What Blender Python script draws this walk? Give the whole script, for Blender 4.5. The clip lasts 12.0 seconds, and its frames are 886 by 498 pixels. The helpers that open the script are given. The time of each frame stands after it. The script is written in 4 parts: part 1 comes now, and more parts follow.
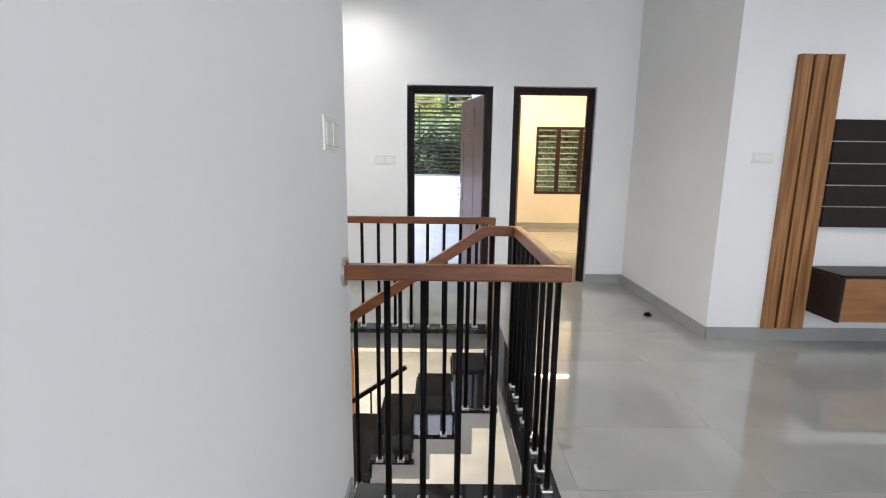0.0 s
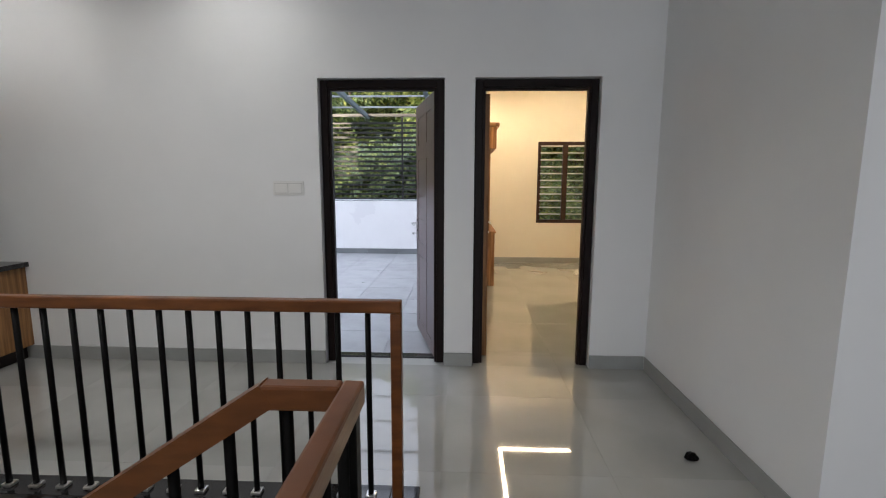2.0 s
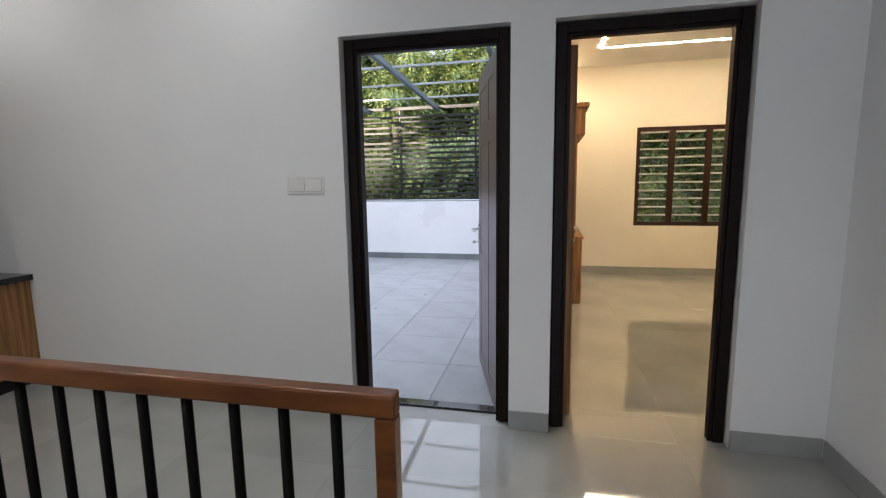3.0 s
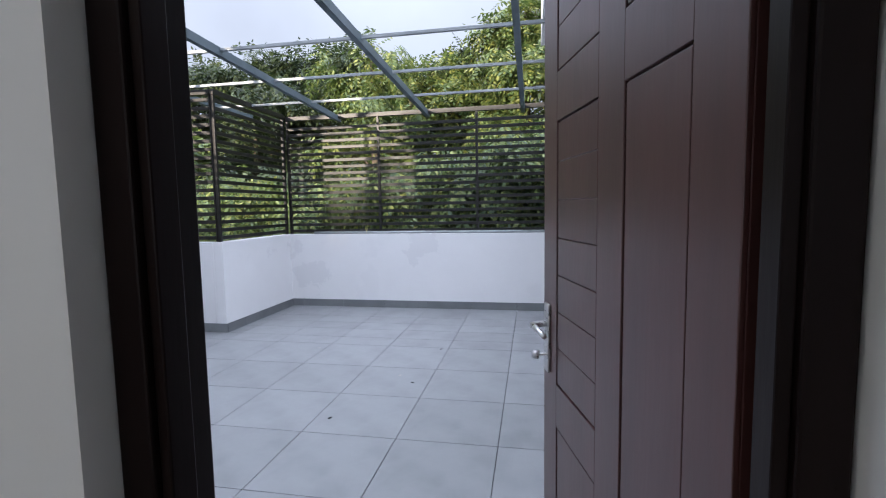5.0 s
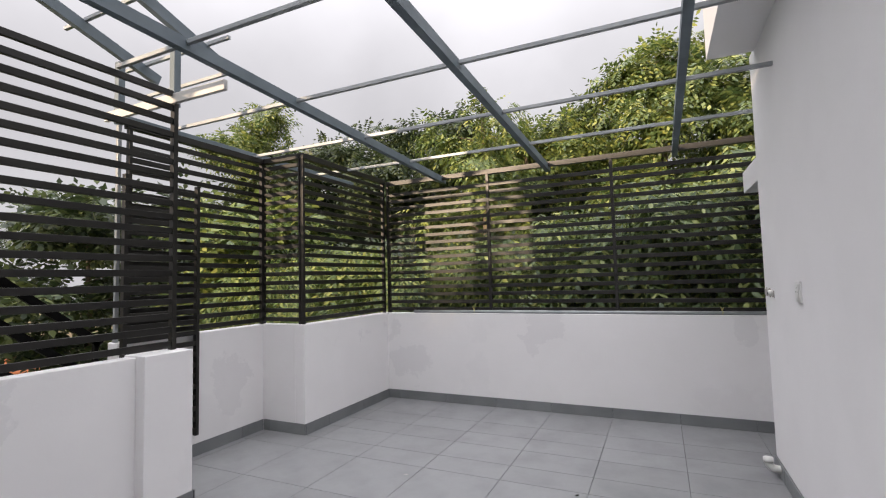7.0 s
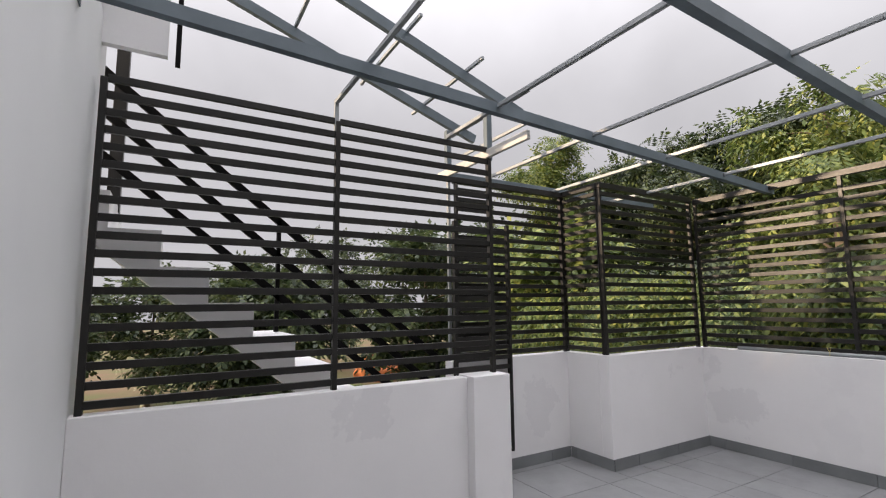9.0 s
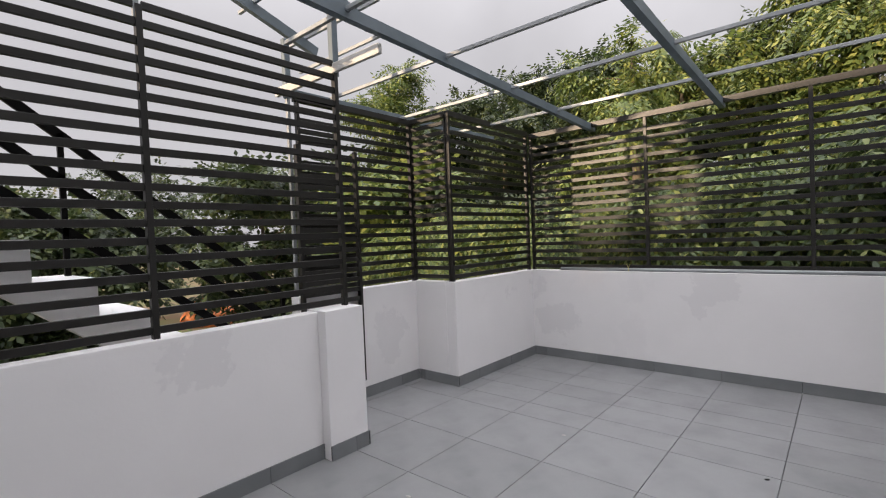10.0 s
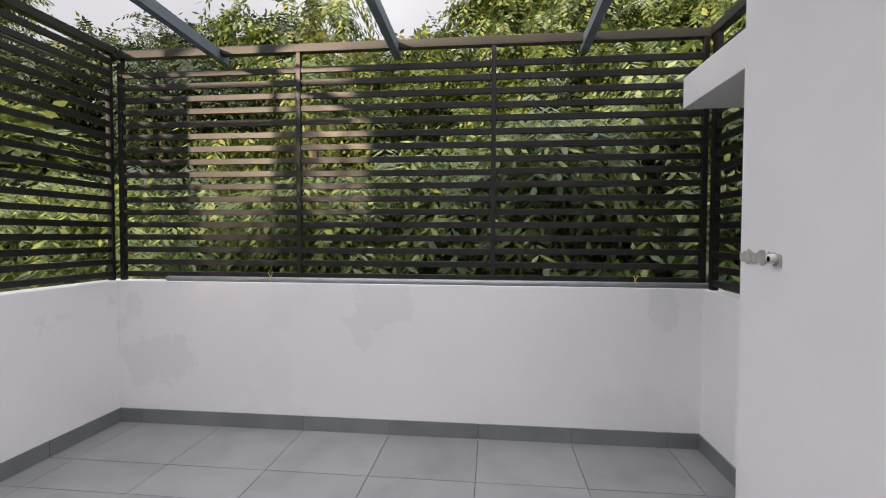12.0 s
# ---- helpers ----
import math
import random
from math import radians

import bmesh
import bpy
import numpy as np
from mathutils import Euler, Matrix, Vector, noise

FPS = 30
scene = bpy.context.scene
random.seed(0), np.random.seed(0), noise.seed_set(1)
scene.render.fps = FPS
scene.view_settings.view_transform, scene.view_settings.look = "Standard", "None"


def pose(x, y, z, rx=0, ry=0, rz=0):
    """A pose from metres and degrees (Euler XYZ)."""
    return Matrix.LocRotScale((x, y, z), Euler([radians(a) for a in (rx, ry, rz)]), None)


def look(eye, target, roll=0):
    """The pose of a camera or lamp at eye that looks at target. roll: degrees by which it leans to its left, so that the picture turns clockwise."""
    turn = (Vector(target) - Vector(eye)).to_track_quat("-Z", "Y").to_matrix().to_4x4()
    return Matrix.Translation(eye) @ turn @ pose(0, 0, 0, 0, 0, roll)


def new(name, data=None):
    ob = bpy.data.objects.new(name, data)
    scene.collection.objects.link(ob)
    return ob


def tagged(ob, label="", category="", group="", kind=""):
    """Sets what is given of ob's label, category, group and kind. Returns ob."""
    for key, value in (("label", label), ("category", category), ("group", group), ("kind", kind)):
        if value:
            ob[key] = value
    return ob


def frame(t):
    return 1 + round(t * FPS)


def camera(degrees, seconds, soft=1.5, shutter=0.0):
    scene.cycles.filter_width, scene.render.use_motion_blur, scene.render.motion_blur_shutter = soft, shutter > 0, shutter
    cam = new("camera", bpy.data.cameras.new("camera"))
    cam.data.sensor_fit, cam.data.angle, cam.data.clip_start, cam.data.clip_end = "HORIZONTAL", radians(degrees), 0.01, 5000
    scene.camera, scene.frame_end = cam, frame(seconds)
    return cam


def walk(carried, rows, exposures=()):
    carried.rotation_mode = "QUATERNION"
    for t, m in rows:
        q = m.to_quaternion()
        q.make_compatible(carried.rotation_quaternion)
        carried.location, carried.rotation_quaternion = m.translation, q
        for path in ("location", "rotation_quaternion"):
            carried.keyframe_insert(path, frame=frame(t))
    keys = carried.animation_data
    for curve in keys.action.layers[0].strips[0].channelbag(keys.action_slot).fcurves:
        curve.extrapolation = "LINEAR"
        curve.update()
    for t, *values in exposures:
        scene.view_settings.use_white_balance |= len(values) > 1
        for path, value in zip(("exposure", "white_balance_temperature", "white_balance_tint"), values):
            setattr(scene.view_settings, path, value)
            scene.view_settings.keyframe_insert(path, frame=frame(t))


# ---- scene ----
cam = camera(86.9, 12.0, soft=1.15, shutter=0.0)
PATH = [
    (0, (0.095, -0.003, 1.285), (0.105, 1.964, 0.923), 0.7),
    (0.5, (0.3, 0.375, 1.311), (0.39, 2.349, 0.997), 0.2),
    (0.8, (0.453, 0.613, 1.35), (0.512, 2.593, 1.075), -0.1),
    (1, (0.497, 0.777, 1.359), (0.543, 2.759, 1.097), -0.1),
    (1.5, (0.625, 1.233, 1.371), (0.674, 3.217, 1.125), -0.3),
    (2, (0.752, 1.68, 1.357), (0.669, 3.658, 1.074), 0.2),
    (2.5, (0.787, 2.164, 1.322), (0.518, 4.125, 1.034), -0.0),
    (3, (0.806, 2.64, 1.312), (0.373, 4.572, 1.032), -0.8),
    (3.2, (0.816, 2.835, 1.306), (0.308, 4.749, 1.027), 0.1),
    (4.8, (0.377, 4.353, 1.33), (-0.073, 6.296, 1.169), -1.1),
    (5, (0.293, 4.547, 1.324), (-0.079, 6.504, 1.15), -1.0),
    (5.2, (0.233, 4.712, 1.296), (-0.092, 6.68, 1.141), -1.0),
    (5.5, (0.19, 4.964, 1.296), (-0.115, 6.94, 1.226), -0.4),
    (6, (0.12, 5.356, 1.341), (-0.168, 7.334, 1.298), 0.9),
    (6.5, (-0.014, 5.587, 1.377), (-0.448, 7.539, 1.414), 0.2),
    (7, (-0.002, 5.687, 1.391), (-0.839, 7.499, 1.518), -1.5),
    (7.7, (-0.022, 5.709, 1.439), (-1.272, 7.258, 1.636), -0.8),
    (9.3, (-0.032, 5.622, 1.489), (-1.766, 6.59, 1.729), -0.7),
    (9.5, (-0.055, 5.627, 1.497), (-1.734, 6.702, 1.659), -0.3),
    (9.7, (-0.084, 5.635, 1.482), (-1.651, 6.873, 1.573), -1.6),
    (10, (-0.205, 5.686, 1.44), (-1.512, 7.204, 1.385), -2.3),
    (10.5, (-0.182, 6.14, 1.366), (-1.165, 7.881, 1.335), 0.2),
    (11, (-0.252, 6.598, 1.318), (-0.932, 8.479, 1.285), 1.6),
    (11.5, (-0.364, 7.063, 1.302), (-0.723, 9.029, 1.228), 1.7),
    (12, (-0.415, 7.587, 1.324), (-0.623, 9.575, 1.264), 0.2),
]
walk(cam, [(t, look(eye, target, roll)) for t, eye, target, roll in PATH],
     exposures=[(0, 2.15, 5950, 12), (0.5, 1.72, 5950, 12), (1.0, 1.4, 5950, 12), (1.5, 1.25, 5950, 12), (3.0, 1.15, 5900, 12), (4.8, 0.85, 5750, 12),
                (5.0, 0.74, 5750, 12), (5.5, 0.60, 6550, 12), (6.0, 0.50, 6850, 13), (7.5, 0.48, 6900, 14), (9.5, 0.30, 6900, 14), (10.5, 0.42, 6900, 14), (12, 0.55, 6900, 14)])

# ---- world, sun, exposure ----
world = bpy.data.worlds.new("world")
scene.world = world
world.use_nodes = True
wn, wl = world.node_tree.nodes, world.node_tree.links
wn.clear()
sky = wn.new("ShaderNodeTexSky")
sky.sky_type, sky.sun_disc = "NISHITA", False
SUN_ELEV, SUN_AZ = radians(10), radians(200)
sky.sun_elevation, sky.sun_rotation = SUN_ELEV, SUN_AZ
sky.air_density, sky.dust_density, sky.ozone_density = 1.0, 3.0, 1.0
hsv = wn.new("ShaderNodeHueSaturation")
hsv.inputs["Saturation"].default_value = 0.22
coord = wn.new("ShaderNodeTexCoord")
cloud = wn.new("ShaderNodeTexNoise")
cloud.inputs["Scale"].default_value, cloud.inputs["Detail"].default_value = 2.2, 5.0
cmap = wn.new("ShaderNodeMapRange")
cmap.inputs["From Min"].default_value, cmap.inputs["From Max"].default_value = 0.3, 0.7
cmap.inputs["To Min"].default_value, cmap.inputs["To Max"].default_value = 0.85, 1.12
mul = wn.new("ShaderNodeMixRGB")
mul.blend_type, mul.inputs["Fac"].default_value = "MULTIPLY", 1.0
bg = wn.new("ShaderNodeBackground")
bg.inputs["Strength"].default_value = 0.15
wout = wn.new("ShaderNodeOutputWorld")
wl.new(sky.outputs["Color"], hsv.inputs["Color"])
wl.new(coord.outputs["Generated"], cloud.inputs["Vector"])
wl.new(cloud.outputs["Fac"], cmap.inputs["Value"])
deck = wn.new("ShaderNodeMixRGB")
deck.inputs["Fac"].default_value, deck.inputs["Color2"].default_value = 0.88, (4.55, 4.72, 5.15, 1)
wl.new(hsv.outputs["Color"], deck.inputs["Color1"])
wl.new(deck.outputs["Color"], mul.inputs["Color1"])
wl.new(cmap.outputs["Result"], mul.inputs["Color2"])
# an overcast deck grows brighter towards the zenith
sepz = wn.new("ShaderNodeSeparateXYZ")
wl.new(coord.outputs["Generated"], sepz.inputs["Vector"])
zpos = wn.new("ShaderNodeMath")
zpos.operation, zpos.inputs[1].default_value = "MAXIMUM", 0.0
wl.new(sepz.outputs["Z"], zpos.inputs[0])
zpow = wn.new("ShaderNodeMath")
zpow.operation, zpow.inputs[1].default_value = "POWER", 4.0
wl.new(zpos.outputs["Value"], zpow.inputs[0])
zmul = wn.new("ShaderNodeMath")
zmul.operation, zmul.inputs[1].default_value, zmul.inputs[2].default_value = "MULTIPLY_ADD", 5.2, 0.68
wl.new(zpow.outputs["Value"], zmul.inputs[0])
zen = wn.new("ShaderNodeMixRGB")
zen.blend_type, zen.inputs["Fac"].default_value = "MULTIPLY", 1.0
wl.new(mul.outputs["Color"], zen.inputs["Color1"])
wl.new(zmul.outputs["Value"], zen.inputs["Color2"])
wl.new(zen.outputs["Color"], bg.inputs["Color"])
wl.new(bg.outputs["Background"], wout.inputs["Surface"])

SUN_DIR = Vector((math.sin(SUN_AZ) * math.cos(SUN_ELEV), math.cos(SUN_AZ) * math.cos(SUN_ELEV), math.sin(SUN_ELEV)))
sun = new("sun", bpy.data.lights.new("sun", "SUN"))
sun.data.energy, sun.data.angle, sun.data.color = 4.6, radians(1.2), (1.0, 0.80, 0.58)
sun.matrix_basis = look(SUN_DIR * 30, (0, 0, 0))


def area_lamp(name, eye, target, sx, sy, power, colour):
    ob = new(name, bpy.data.lights.new(name, "AREA"))
    ob.data.shape, ob.data.size, ob.data.size_y = "RECTANGLE", sx, sy
    ob.data.energy, ob.data.color = power, colour
    ob.matrix_basis = look(eye, target)
    return ob


def spot_lamp(name, eye, target, power, colour, cone=80, radius=0.03):
    ob = new(name, bpy.data.lights.new(name, "SPOT"))
    ob.data.energy, ob.data.color, ob.data.shadow_soft_size = power, colour, radius
    ob.data.spot_size, ob.data.spot_blend = radians(cone), 0.8
    ob.matrix_basis = look(eye, target)
    return ob


# added fill lamp in an invented opening behind the walk, brightening the hall
area_lamp("hall_fill_light", (1.4, -2.75, 1.5), (1.6, 5, 1.3), 2.8, 2.2, 23, (1.0, 0.97, 0.92))
# first two make the north wall scallops; the other three are added fill
HALL_SPOTS = [(-2.3, 4.38), (-0.8, 4.38), (1.2, 1.2), (3.6, 1.6), (-1.2, 2.6)]
for sx, sy in HALL_SPOTS:
    spot_lamp("downlight_and_fill_glow", (sx, sy, 3.055), (sx, sy, 0), 12 if sy > 3 else (4 if 0 < sx < 2 else (66 if sx < 0 else 20)), (1.0, 0.93, 0.82), 150, 0.06 if sx > -1 or sy > 3 else 0.2)
BED_SPOTS = [(1.12, 9.15), (3.9, 7.0), (1.6, 6.2)]
for sx, sy in BED_SPOTS:
    spot_lamp("bedroom_glow", (sx, sy, 2.81), (sx, sy, 0), 11, (1.0, 0.69, 0.36), 150)
area_lamp("lower_room_glow", (-1.2, 7.0, -0.5), (-1.2, 7.0, -3), 3.0, 2.0, 55, (1.0, 0.88, 0.74))

# ---- materials ----


def mat_base(name):
    m = bpy.data.materials.new(name)
    m.use_nodes = True
    return m, m.node_tree.nodes, m.node_tree.links, m.node_tree.nodes["Principled BSDF"]


def surface(name, col, col2=None, rough=0.5, rough2=None, metal=0.0, scale=3.0, fine=60.0, bump=0.05, stretch=(1, 1, 1),
            obj_random=0.0, contrast=(0.35, 0.65), spec=0.5, coat=0.0, coat_rough=0.03):
    """Two scales of noise drive colour, roughness and relief."""
    m, n, l, b = mat_base(name)
    col2 = col2 or tuple(c * 0.85 for c in col)
    tc = n.new("ShaderNodeTexCoord")
    mp = n.new("ShaderNodeMapping")
    mp.inputs["Scale"].default_value = stretch
    l.new(tc.outputs["Object"], mp.inputs["Vector"])
    big = n.new("ShaderNodeTexNoise")
    big.inputs["Scale"].default_value, big.inputs["Detail"].default_value = scale, 6.0
    small = n.new("ShaderNodeTexNoise")
    small.inputs["Scale"].default_value, small.inputs["Detail"].default_value = fine, 3.0
    for t in (big, small):
        l.new(mp.outputs["Vector"], t.inputs["Vector"])
    mr = n.new("ShaderNodeMapRange")
    mr.inputs["From Min"].default_value, mr.inputs["From Max"].default_value = contrast
    l.new(big.outputs["Fac"], mr.inputs["Value"])
    mix = n.new("ShaderNodeMixRGB")
    mix.inputs["Color1"].default_value, mix.inputs["Color2"].default_value = (*col, 1), (*col2, 1)
    l.new(mr.outputs["Result"], mix.inputs["Fac"])
    last = mix.outputs["Color"]
    if obj_random:
        oi = n.new("ShaderNodeObjectInfo")
        r2 = n.new("ShaderNodeMapRange")
        r2.inputs["To Min"].default_value, r2.inputs["To Max"].default_value = 1 - obj_random, 1 + obj_random
        l.new(oi.outputs["Random"], r2.inputs["Value"])
        hs = n.new("ShaderNodeHueSaturation")
        l.new(last, hs.inputs["Color"])
        l.new(r2.outputs["Result"], hs.inputs["Value"])
        last = hs.outputs["Color"]
    l.new(last, b.inputs["Base Color"])
    rr = n.new("ShaderNodeMapRange")
    rr.inputs["To Min"].default_value, rr.inputs["To Max"].default_value = rough, rough2 if rough2 is not None else rough * 1.15
    l.new(small.outputs["Fac"], rr.inputs["Value"])
    l.new(rr.outputs["Result"], b.inputs["Roughness"])
    b.inputs["Metallic"].default_value = metal
    b.inputs["Specular IOR Level"].default_value = spec
    b.inputs["Coat Weight"].default_value, b.inputs["Coat Roughness"].default_value = coat, coat_rough
    if bump:
        bp = n.new("ShaderNodeBump")
        bp.inputs["Strength"].default_value, bp.inputs["Distance"].default_value = bump, 0.004
        l.new(small.outputs["Fac"], bp.inputs["Height"])
        l.new(bp.outputs["Normal"], b.inputs["Normal"])
    return m


def stained_paint(name, col, stain, amount, spots=()):
    """White exterior paint with damp patches of sharp outline."""
    m, n, l, b = mat_base(name)
    tc = n.new("ShaderNodeTexCoord")
    big = n.new("ShaderNodeTexNoise")
    big.inputs["Scale"].default_value, big.inputs["Detail"].default_value, big.inputs["Roughness"].default_value = 0.75, 7.0, 0.6
    l.new(tc.outputs["Object"], big.inputs["Vector"])
    st = n.new("ShaderNodeMapRange")
    st.inputs["From Min"].default_value, st.inputs["From Max"].default_value = 0.575, 0.60
    st.inputs["To Max"].default_value = amount
    l.new(big.outputs["Fac"], st.inputs["Value"])
    mid = n.new("ShaderNodeTexNoise")
    mid.inputs["Scale"].default_value, mid.inputs["Detail"].default_value = 2.4, 8.0
    l.new(tc.outputs["Object"], mid.inputs["Vector"])
    m1 = n.new("ShaderNodeMixRGB")
    m1.inputs["Color1"].default_value = (*col, 1)
    m1.inputs["Color2"].default_value = (*[c * 0.9 for c in col], 1)
    l.new(mid.outputs["Fac"], m1.inputs["Fac"])
    m2 = n.new("ShaderNodeMixRGB")
    m2.inputs["Color2"].default_value = (*stain, 1)
    l.new(st.outputs["Result"], m2.inputs["Fac"])
    l.new(m1.outputs["Color"], m2.inputs["Color1"])
    last = m2.outputs["Color"]
    warp = n.new("ShaderNodeTexNoise")
    warp.inputs["Scale"].default_value, warp.inputs["Detail"].default_value, warp.inputs["Roughness"].default_value = 3.2, 6.0, 0.65
    l.new(tc.outputs["Object"], warp.inputs["Vector"])
    for x, y, z, r in spots:
        dist = n.new("ShaderNodeVectorMath")
        dist.operation = "DISTANCE"
        dist.inputs[1].default_value = (x, y, z)
        l.new(tc.outputs["Object"], dist.inputs[0])
        add = n.new("ShaderNodeMath")
        add.operation, add.inputs[1].default_value = "MULTIPLY_ADD", 2.0 * r + 0.45
        l.new(warp.outputs["Fac"], add.inputs[0])
        l.new(dist.outputs["Value"], add.inputs[2])
        edge = n.new("ShaderNodeMapRange")
        mid_r = r + 0.5 * (2.0 * r + 0.45)
        edge.inputs["From Min"].default_value, edge.inputs["From Max"].default_value = mid_r + 0.012, mid_r - 0.012
        edge.inputs["To Max"].default_value = 0.36
        l.new(add.outputs["Value"], edge.inputs["Value"])
        ms = n.new("ShaderNodeMixRGB")
        ms.inputs["Color2"].default_value = (*stain, 1)
        l.new(edge.outputs["Result"], ms.inputs["Fac"])
        l.new(last, ms.inputs["Color1"])
        last = ms.outputs["Color"]
    l.new(last, b.inputs["Base Color"])
    b.inputs["Roughness"].default_value = 0.7
    fine = n.new("ShaderNodeTexNoise")
    fine.inputs["Scale"].default_value = 45
    l.new(tc.outputs["Object"], fine.inputs["Vector"])
    bp = n.new("ShaderNodeBump")
    bp.inputs["Strength"].default_value, bp.inputs["Distance"].default_value = 0.12, 0.004
    l.new(fine.outputs["Fac"], bp.inputs["Height"])
    l.new(bp.outputs["Normal"], b.inputs["Normal"])
    return m


def leaf_mat(name, c1, c2, c3):
    m, n, l, b = mat_base(name)
    geo = n.new("ShaderNodeNewGeometry")
    ramp = n.new("ShaderNodeValToRGB")
    ramp.color_ramp.elements[0].color, ramp.color_ramp.elements[1].color = (*c1, 1), (*c3, 1)
    e = ramp.color_ramp.elements.new(0.6)
    e.color = (*c2, 1)
    l.new(geo.outputs["Random Per Island"], ramp.inputs["Fac"])
    tr = n.new("ShaderNodeBsdfTranslucent")
    mixs = n.new("ShaderNodeMixShader")
    mixs.inputs["Fac"].default_value = 0.30
    out = n["Material Output"]
    l.new(ramp.outputs["Color"], b.inputs["Base Color"])
    l.new(ramp.outputs["Color"], tr.inputs["Color"])
    b.inputs["Roughness"].default_value = 0.45
    b.inputs["Specular IOR Level"].default_value = 0.35
    l.new(b.outputs["BSDF"], mixs.inputs[1])
    l.new(tr.outputs["BSDF"], mixs.inputs[2])
    l.new(mixs.outputs["Shader"], out.inputs["Surface"])
    return m


def emitter(name, col, strength):
    m, n, l, b = mat_base(name)
    b.inputs["Base Color"].default_value = (0.8, 0.8, 0.8, 1)
    b.inputs["Emission Color"].default_value = (*col, 1)
    b.inputs["Emission Strength"].default_value = strength
    return m


M_WALL = surface("white_wall_paint", (0.78, 0.79, 0.79), (0.74, 0.75, 0.755), 0.55, 0.7, scale=1.3, fine=90, bump=0.06)
M_BEDWALL = surface("cream_wall_paint", (0.80, 0.76, 0.66), (0.77, 0.72, 0.62), 0.55, 0.7, scale=1.3, fine=90, bump=0.06)
M_EXT = stained_paint("exterior_white_paint", (0.82, 0.81, 0.81), (0.64, 0.63, 0.64), 0.15,
                      [(-1.15, 10.675, 0.85, 0.24), (-2.75, 10.675, 0.4, 0.2), (-2.98, 10.675, 0.78, 0.12), (0.66, 10.675, 0.88, 0.1), (-2.9, 6.75, 0.86, 0.18), (-3.6, 8.75, 0.5, 0.24), (-3.08, 10.2, 0.8, 0.1)])
M_EXTP = stained_paint("clean_exterior_paint", (0.82, 0.81, 0.81), (0.74, 0.73, 0.735), 0.25)
M_CEIL = surface("ceiling_paint", (0.8, 0.8, 0.79), None, 0.7, scale=1.0, bump=0.03)
M_FLOOR = surface("polished_vitrified_tile", (0.35, 0.35, 0.335), (0.28, 0.28, 0.268), 0.02, 0.05, scale=1.6, fine=40, bump=0.0, contrast=(0.3, 0.7), spec=0.9, coat=0.35, obj_random=0.02)
M_SKIRT = surface("grey_skirting_tile", (0.33, 0.34, 0.33), (0.28, 0.29, 0.28), 0.25, 0.35, scale=3)
M_TILE = surface("grey_terrace_tile", (0.215, 0.218, 0.224), (0.168, 0.171, 0.177), 0.38, 0.5, scale=3.5, fine=30, bump=0.04, obj_random=0.06, contrast=(0.42, 0.72))
M_JOINT = surface("pale_floor_joint", (0.31, 0.31, 0.295), None, 0.7)
M_GROUT = surface("dark_grout", (0.03, 0.03, 0.03), None, 0.9)
M_TSKIRT = surface("terrace_skirting_tile", (0.19, 0.20, 0.205), (0.15, 0.16, 0.165), 0.4, 0.5, scale=3, obj_random=0.08)
M_GRANITE = surface("black_granite", (0.012, 0.012, 0.013), (0.02, 0.02, 0.021), 0.04, 0.08, scale=40, fine=200, bump=0.0)
M_RAILWOOD = surface("varnished_handrail_wood", (0.172, 0.060, 0.016), (0.09, 0.030, 0.008), 0.25, 0.38, scale=4, fine=30, bump=0.05, stretch=(1.2, 1.2, 6), spec=0.35)
M_TEAK = surface("teak_veneer", (0.36, 0.185, 0.070), (0.17, 0.078, 0.029), 0.4, 0.55, scale=3, fine=25, bump=0.05, stretch=(14, 14, 0.6), spec=0.3, obj_random=0.07)
M_TEAKH = surface("teak_veneer_cross", (0.33, 0.16, 0.062), (0.21, 0.095, 0.036), 0.35, 0.5, scale=3, fine=25, bump=0.05, stretch=(0.7, 7, 7))
M_WENGE = surface("dark_brown_laminate", (0.021, 0.0145, 0.013), (0.014, 0.0095, 0.009), 0.35, 0.45, scale=3, fine=25, stretch=(0.6, 5, 5), spec=0.3)
M_DOOR = surface("maroon_stained_door", (0.085, 0.033, 0.030), (0.062, 0.024, 0.022), 0.34, 0.46, scale=2.5, fine=22, bump=0.05, stretch=(5, 5, 0.6), spec=0.6, coat=0.45, coat_rough=0.32)
M_FRAME = surface("dark_brown_frame_wood", (0.012, 0.0066, 0.0058), (0.0085, 0.0048, 0.0043), 0.36, 0.48, scale=3, fine=22, bump=0.05, stretch=(5, 5, 0.6), spec=0.12)
M_WINFRAME = surface("brown_window_wood", (0.045, 0.020, 0.012), (0.030, 0.013, 0.008), 0.4, 0.5, scale=3, fine=25, bump=0.05, stretch=(5, 5, 0.6), spec=0.3)
M_BLACK = surface("black_painted_steel", (0.003, 0.003, 0.003), (0.005, 0.0047, 0.0045), 0.4, 0.5, scale=6, bump=0.03, spec=0.07)
M_SLAT = surface("black_powder_coated_slat", (0.011, 0.0105, 0.0095), (0.017, 0.0155, 0.0135), 0.36, 0.46, scale=5, bump=0.015, obj_random=0.15, spec=0.36)
M_STEEL = surface("blue_grey_primed_steel", (0.135, 0.17, 0.195), (0.10, 0.13, 0.15), 0.45, 0.6, scale=4, bump=0.04)
M_GALV = surface("galvanised_tube", (0.36, 0.38, 0.39), (0.27, 0.29, 0.30), 0.4, 0.55, metal=0.3, scale=5, bump=0.03)
M_PALE = surface("pale_grey_board", (0.56, 0.55, 0.52), (0.48, 0.47, 0.45), 0.6, scale=6)
M_CHROME = surface("brushed_steel", (0.62, 0.61, 0.60), (0.5, 0.49, 0.48), 0.22, 0.35, metal=1.0, scale=20, bump=0.01)
